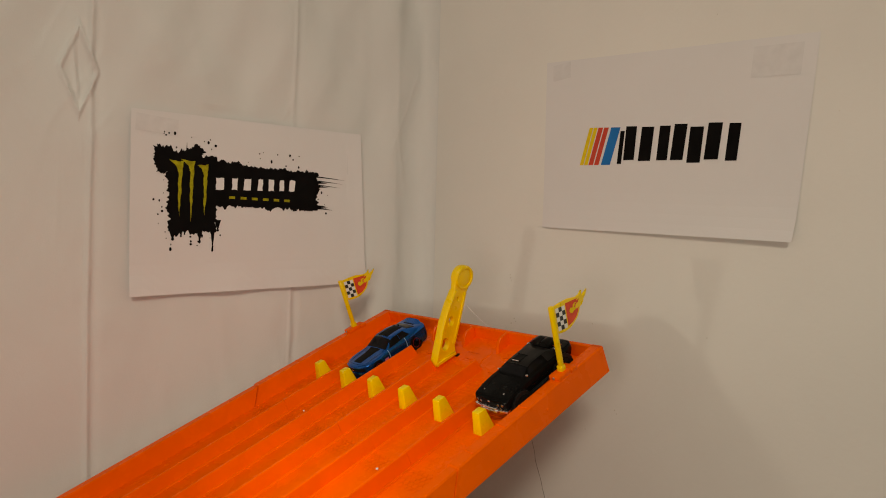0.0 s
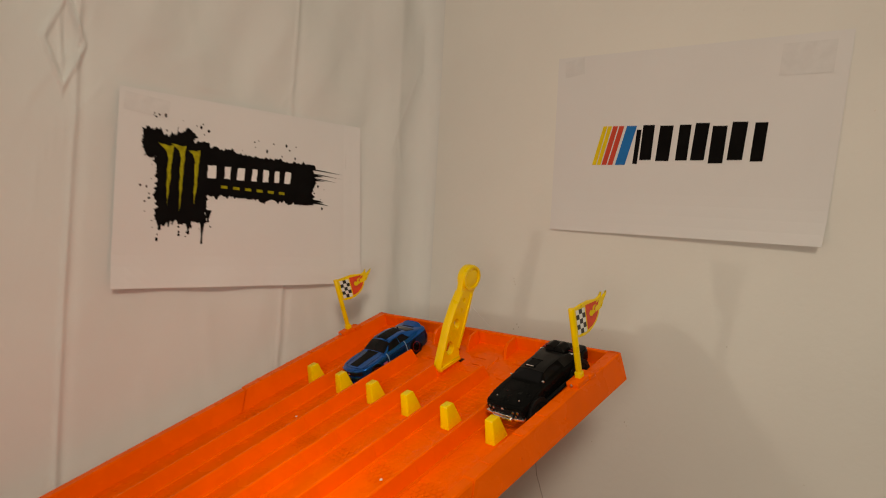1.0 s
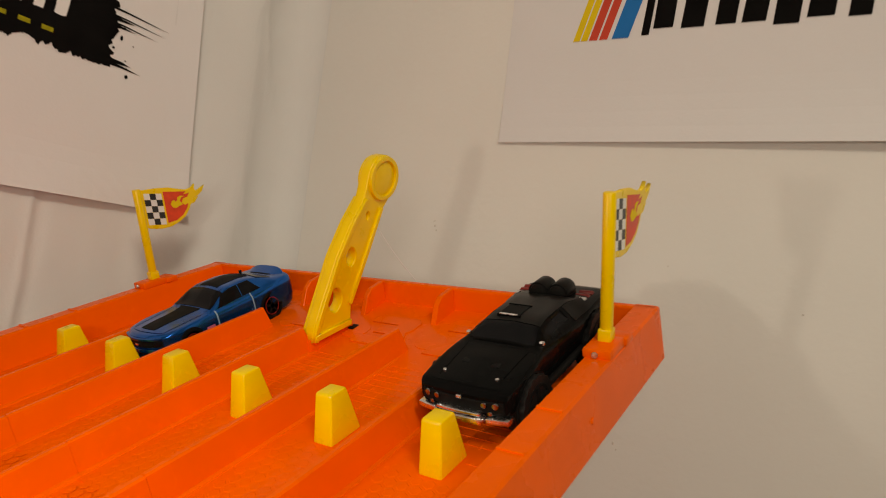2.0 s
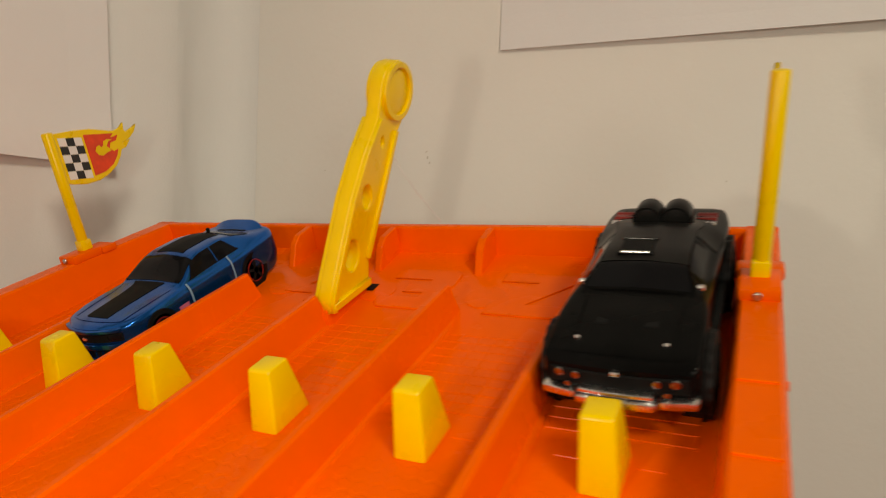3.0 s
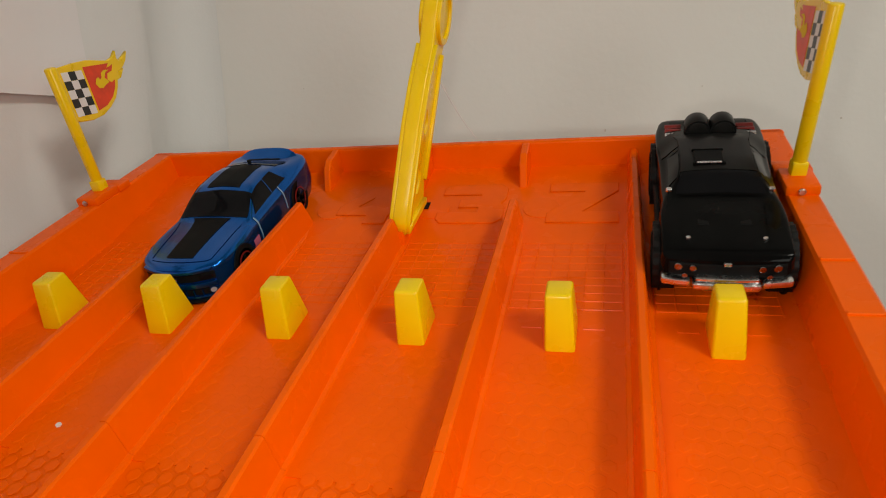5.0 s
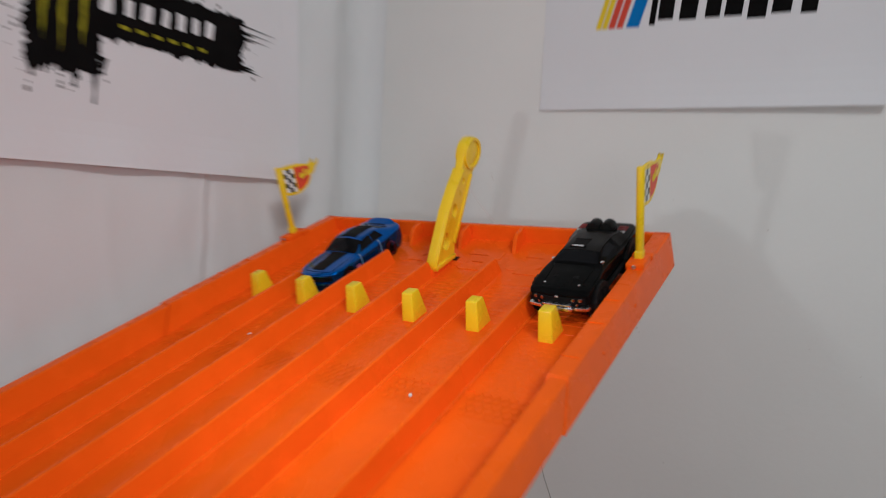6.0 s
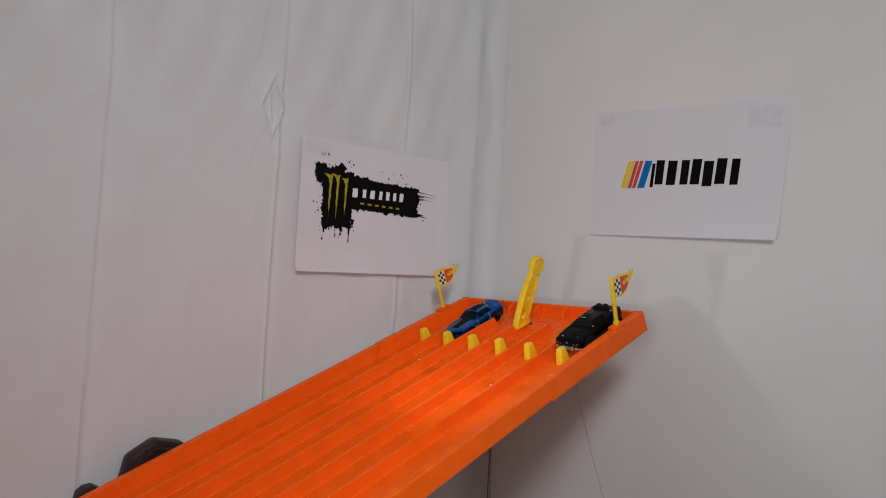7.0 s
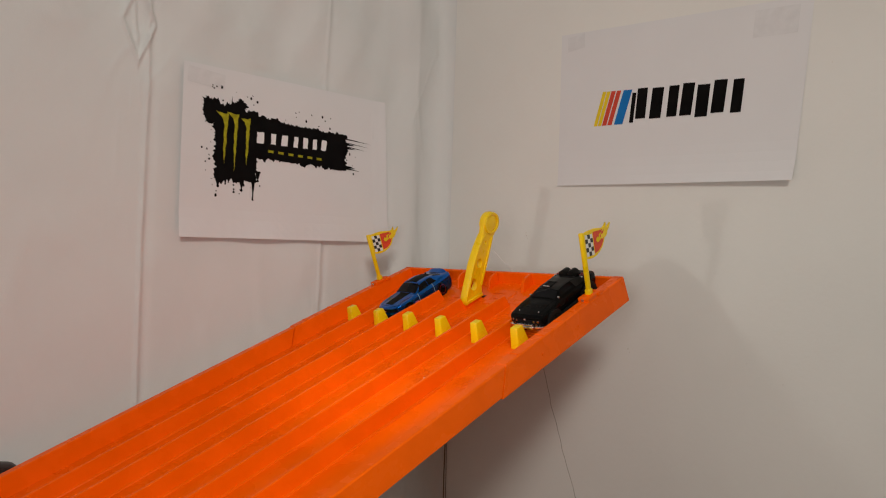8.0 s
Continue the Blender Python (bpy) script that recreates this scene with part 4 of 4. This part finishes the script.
    part("front_lip", block(-0.0118, 0.0118, -0.0020, 0.0030, 0.0010, 0.0019, 0.0004), M_MATTB, root, "black front splitter", smooth=40)
    part("lip_bar", block(-0.0119, 0.0119, -0.0012, 0.0030, 0.0020, 0.0031, 0.0005), M_BLUE, root, smooth=40)
    part("front_bar", block(-0.0121, 0.0121, -0.0012, 0.0020, 0.0056, 0.0076, 0.0007), M_BLUE, root, smooth=40)
    part("bonnet_edge", block(-0.0118, 0.0118, -0.0010, 0.0020, 0.0108, 0.0120, 0.0005), M_BLUE, root, smooth=40)
    part("badge", block(-0.0010, 0.0010, -0.0008, 0.0004, 0.0088, 0.0097, 0.0002), M_CHROME, root)
    part("bonnet_edge_line", sh.patch(0.042, 0.052, 0.60, 1.0, 2, 10, 0.0002), M_BLUE, root, smooth=60)
    for side in (1, -1):
        part("bonnet_crease", sh.patch(0.050, 0.355, 0.588, 0.604, 14, 2, 0.0002, (side,)), M_BLUE, root, smooth=60)
        part("fog_ring", disc(0.0013, 0.0008, 16, 0.0002, (side * 0.0106, -0.0002, 0.0044), "y"), M_BLUE, root, smooth=40)
    for i in range(7):
        part("grille_slat", block(-0.0076 + i * 0.0025, -0.0074 + i * 0.0025, -0.0009, 0.0004, 0.0032, 0.0052), M_BLUE, root)
    spoiler = bmesh.new()
    rings = []
    for i in range(13):
        q = -1 + 2 * i / 12
        x, back, drop = q * 0.0126, 0.0030 * q ** 4, 0.0030 * q ** 4
        prof = ((0.0700, 0.0168), (0.0735, 0.0177), (0.0764, 0.0188), (0.0769, 0.0183), (0.0760, 0.0164), (0.0730, 0.0158))
        rings.append([spoiler.verts.new((x, a - back, b - drop)) for a, b in prof])
    for a, b in zip(rings, rings[1:]):
        for i in range(6):
            spoiler.faces.new((a[i], a[(i + 1) % 6], b[(i + 1) % 6], b[i]))
    spoiler.faces.new(rings[0])
    spoiler.faces.new(rings[-1][::-1])
    part("spoiler", spoiler, M_BLUE, root, smooth=40)
    part("chassis", block(-0.0120, 0.0120, 0.0040, 0.0700, 0.0016, 0.0050, 0.0005), M_MATTB, root)
    part("roof_aerial", disc(0.0007, 0.0016, 10, 0.0002, (0.0015, 0.0575, 0.0216)), M_MATTB, root)
    round_nose(root, 0.0050, 0.022)


blue_coupe()


def black_muscle_car():
    L = 0.0750
    st = [
        (0.000, row(14.4, 4.2, 5.8, 8.0, 13.8, 8.9, 9.0, 9.3, 9.5)),
        (0.018, row(15.2, 4.2, 6.4, 9.4, 14.5, 10.3, 9.2, 10.7, 11.0)),
        (0.055, row(15.3, 4.0, 7.0, 10.2, 14.4, 11.0, 9.2, 11.4, 11.7)),
        (0.120, row(15.4, 4.0, 7.6, 10.9, 14.4, 11.8, 9.4, 12.1, 12.5)),
        (0.205, row(15.6, 3.8, 7.8, 11.5, 14.4, 12.6, 9.6, 12.9, 13.4)),
        (0.300, row(15.2, 3.6, 7.6, 12.0, 14.0, 13.3, 10.2, 13.8, 14.1)),
        (0.330, row(15.0, 3.6, 7.6, 12.0, 13.8, 13.5, 11.3, 14.3, 14.8)),
        (0.425, row(15.0, 3.6, 7.6, 12.1, 13.2, 13.8, 9.8, 17.0, 17.9)),
        (0.520, row(15.0, 3.6, 7.6, 12.2, 13.0, 14.0, 9.4, 17.9, 18.7)),
        (0.680, row(15.4, 3.6, 7.8, 12.6, 13.3, 14.4, 9.6, 17.7, 18.5)),
        (0.760, row(15.9, 3.8, 8.2, 13.0, 14.3, 14.8, 10.8, 17.0, 17.5)),
        (0.880, row(15.8, 4.2, 8.6, 13.4, 14.3, 15.0, 11.4, 15.8, 16.2)),
        (0.975, row(14.8, 5.0, 8.8, 13.2, 13.6, 14.8, 11.2, 15.2, 15.4)),
        (1.000, row(13.8, 5.8, 8.8, 12.6, 12.8, 14.2, 10.8, 14.6, 14.7)),
    ]
    st = [(q, [(x, z + 0.0043) for x, z in r]) for q, r in st]
    sh = Shell(st, L)
    m = TRACK @ pose(0.1007, -0.0922, FLOOR_W + 0.0031, 3.0, 0, -1.5) @ Matrix.Diagonal((1.03, 1.01, 1.02, 1))
    root = thing("toy_muscle_car", "gloss black toy muscle car with chrome bumper and engine scoops", "toy car", m, group="toy cars on the track")
    part("body", sh.body(), M_BLACKP, root, smooth=38)
    part("windscreen", sh.patch(0.330, 0.426, 0.675, 1.0, 10, 8, 0.0002), M_GLASS, root, smooth=40)
    hatch = part("roof_hatch", block(-0.0060, 0.0016, 0.0352, 0.0425, 0.0217, 0.0234, 0.0003), M_MATTB, root, "open dark roof hatch")
    part("hatch_rim", merge(block(-0.0064, 0.0020, 0.0343, 0.0352, 0.0217, 0.0234, 0.0002), block(-0.0064, 0.0020, 0.0424, 0.0431, 0.0220, 0.0236, 0.0002)), M_BLACKP, hatch)
    part("hatch_edge", block(-0.0054, 0.0010, 0.0342, 0.0349, 0.0232, 0.0237, 0.0002), M_CHROME, hatch, "bright worn edge of the hatch")
    for side in (1, -1):
        part("side_window", sh.patch(0.385, 0.610, 0.53, 0.645, 12, 4, 0.0002, (side,), 0.03), M_GLASS, root, smooth=40)
        part("window_frame", sh.patch(0.612, 0.620, 0.52, 0.65, 3, 5, 0.0003, (side,)), M_BLACKP, root)
        for wy, r in ((0.0140, 0.0088), (0.0600, 0.0096)):
            part("wheel_arch", disc(r + 0.0010, 0.0006, 32, 0, (side * 0.0152, wy, r - 0.0029), "x"), M_MATTB, root)
            wheel(root, side * 0.0142, wy, r, 0.0056, side, M_MATTB, lug=True, drop=0.0029)
        part("bonnet_vent", block(side * 0.0050 - 0.0014, side * 0.0050 + 0.0014, 0.0115, 0.0160, 0.0166, 0.0173, 0.0003), M_MATTB, root)
        # chrome disc put on as a painted glint at the nose corner
        part("bonnet_pin", disc(0.0006, 0.0014, 12, 0.0002, (side * 0.0088, 0.0062, 0.0160)), M_CHROME, root, "tiny chrome disc added as a glint on the nose")
        part("tail_lamp", block(side * 0.0085 - 0.0035, side * 0.0085 + 0.0035, 0.0744, 0.0756, 0.0153, 0.0171, 0.0003), M_REDRIM, root)
        part("sill_pipe", disc(0.0012, 0.030, 12, 0.0003, (side * 0.0150, 0.0370, 0.0076), "y"), M_MATTB, root)
    for x0, x1, y0 in ((-0.0152, -0.0082, -0.0018), (-0.0078, 0.0078, -0.0030), (0.0082, 0.0152, -0.0018)):
        part("front_bumper", block(x0, x1, y0, 0.0022, 0.0064, 0.0084, 0.0007), M_CHROME, root, "chrome bumper bar", smooth=40)
    part("bumper_ledge", block(-0.0072, 0.0072, -0.0024, 0.0010, 0.0088, 0.0098, 0.0004), M_CHROME, root, "thin chrome bar above the bumper", smooth=40)
    for side in (1, -1):
        part("headlamp", disc(0.0010, 0.0016, 16, 0.0003, (side * 0.0112, -0.0002, 0.0118), "y"), M_DULLCHROME, root, "small bright headlamp", smooth=40)
        part("headlamp", disc(0.0009, 0.0016, 16, 0.0003, (side * 0.0078, -0.0002, 0.0117), "y"), M_DULLCHROME, root, "small bright headlamp", smooth=40)
        part("fog_lamp", disc(0.0007, 0.0012, 14, 0.0002, (side * 0.0096, -0.0006, 0.0095), "y"), M_DULLCHROME, root, "tiny bright fog lamp", smooth=40)
        # chrome block stands in for a glint beside the windscreen
        part("door_mirror", block(side * 0.0128 - 0.0008, side * 0.0128 + 0.0008, 0.0262, 0.0276, 0.0182, 0.0196, 0.0004), M_CHROME, root, "small chrome block added as a door mirror glint")
    part("scuttle_trim", sh.patch(0.318, 0.326, 0.72, 1.0, 2, 8, 0.0004), M_BLACKP, root, smooth=40)
    part("roof_panel", sh.patch(0.432, 0.760, 0.668, 1.0, 14, 8, 0.00018), M_SATIN, root, "satin black roof", smooth=40)
    for side in (1, -1):
        part("rear_quarter", sh.patch(0.640, 0.960, 0.42, 0.66, 12, 6, 0.00018, (side,)), M_SATIN, root, "satin black rear quarter", smooth=40)
    part("grille", block(-0.0134, 0.0134, -0.0004, 0.0016, 0.0092, 0.0127, 0.0003), M_MATTB, root)
    part("nose_badge", block(-0.0009, 0.0009, -0.0008, 0.0006, 0.0125, 0.0135, 0.0003), M_CHROME, root, "small bright nose badge")
    for side in (1, -1):
        part("bonnet_ridge", sh.patch(0.060, 0.300, 0.640, 0.652, 14, 2, 0.0003, (side,)), M_BLACKP, root)
        part("window_trim", sh.patch(0.385, 0.610, 0.655, 0.664, 12, 2, 0.0003, (side,)), M_BLACKP, root)
        part("roof_pillar", sh.patch(0.335, 0.422, 0.645, 0.668, 8, 2, 0.0005, (side,)), M_BLACKP, root)
    part("bonnet_line", sh.patch(0.028, 0.034, 0.60, 1.0, 2, 8, 0.0002), M_BLACKP, root)
    # twin-lobed intake behind the roof, with stepped rims
    lobes = []
    for side in (1, -1):
        lobes.append(disc(0.0037, 0.0076, 28, 0.0010, (side * 0.0036, 0.0625, 0.0218), "y"))
        lobes.append(disc(0.0031, 0.0010, 24, 0.0003, (side * 0.0036, 0.0586, 0.0218), "y"))
    lobes.append(block(-0.0072, 0.0072, 0.0590, 0.0664, 0.0165, 0.0222, 0.0008))
    scoop = part("engine_scoop", merge(*lobes), M_SATIN, root, "twin rounded black engine intake", smooth=40)
    for side in (1, -1):
        o, n = circle(0, 0, 0.0037, 28), circle(0, 0, 0.0031, 28)
        plate("intake_rim", [o, n], 0.0006, M_MATTB, scoop, at=Matrix(((1, 0, 0, side * 0.0036), (0, 0, 1, 0.0586), (0, 1, 0, 0.0218), (0, 0, 0, 1))))
    for i in range(3):
        for side in (1, -1):
            part("engine_pipe", disc(0.0010, 0.0050, 10, 0.0002, (side * 0.0105, 0.0600 + i * 0.0032, 0.0200), "x"), M_REDRIM if i else M_CHROME, root, "red engine pipe" if i else "bright engine pipe")
    part("chassis", block(-0.0125, 0.0125, 0.0030, 0.0720, 0.0060, 0.0110, 0.0006), M_MATTB, root)
    round_nose(root, 0.0014, 0.020)


black_muscle_car()


# ---- brown fittings on the cloth, half hidden by the track ----
def wall_fitting(y, z, r, h, name, label, sides=8):
    root = thing(name, label, "wall fitting", pose(LEFT + 0.001, y, z, -12))
    turn = radians(180 / sides)
    base = [(r * math.cos(2 * math.pi * i / sides + turn), r * 0.92 * math.sin(2 * math.pi * i / sides + turn)) for i in range(sides)]
    part("body", prism(base, "x", 0.0, h, r * 0.09, 2), M_BROWN, root, smooth=30)
    inner = [(0.80 * a, 0.80 * b) for a, b in base]
    part("cap", prism(inner, "x", h - 0.0005, h + 0.0022, r * 0.03, 1), M_BROWN, root, smooth=30)
    for i in range(7):
        yy = -0.6 * r + i * 0.2 * r
        part("groove_rib", block(h + 0.002, h + 0.0030, yy - r * 0.03, yy + r * 0.03, -0.55 * r, 0.62 * r, 0.0003, 1), M_BROWN, root)


wall_fitting(-0.3790, 1.0755, 0.0360, 0.018, "wall_knob", "large dark brown octagonal plastic knob on the cloth")
wall_fitting(-0.4370, 1.0630, 0.0115, 0.014, "small_knob", "small dark brown plastic knob on the cloth", 10)
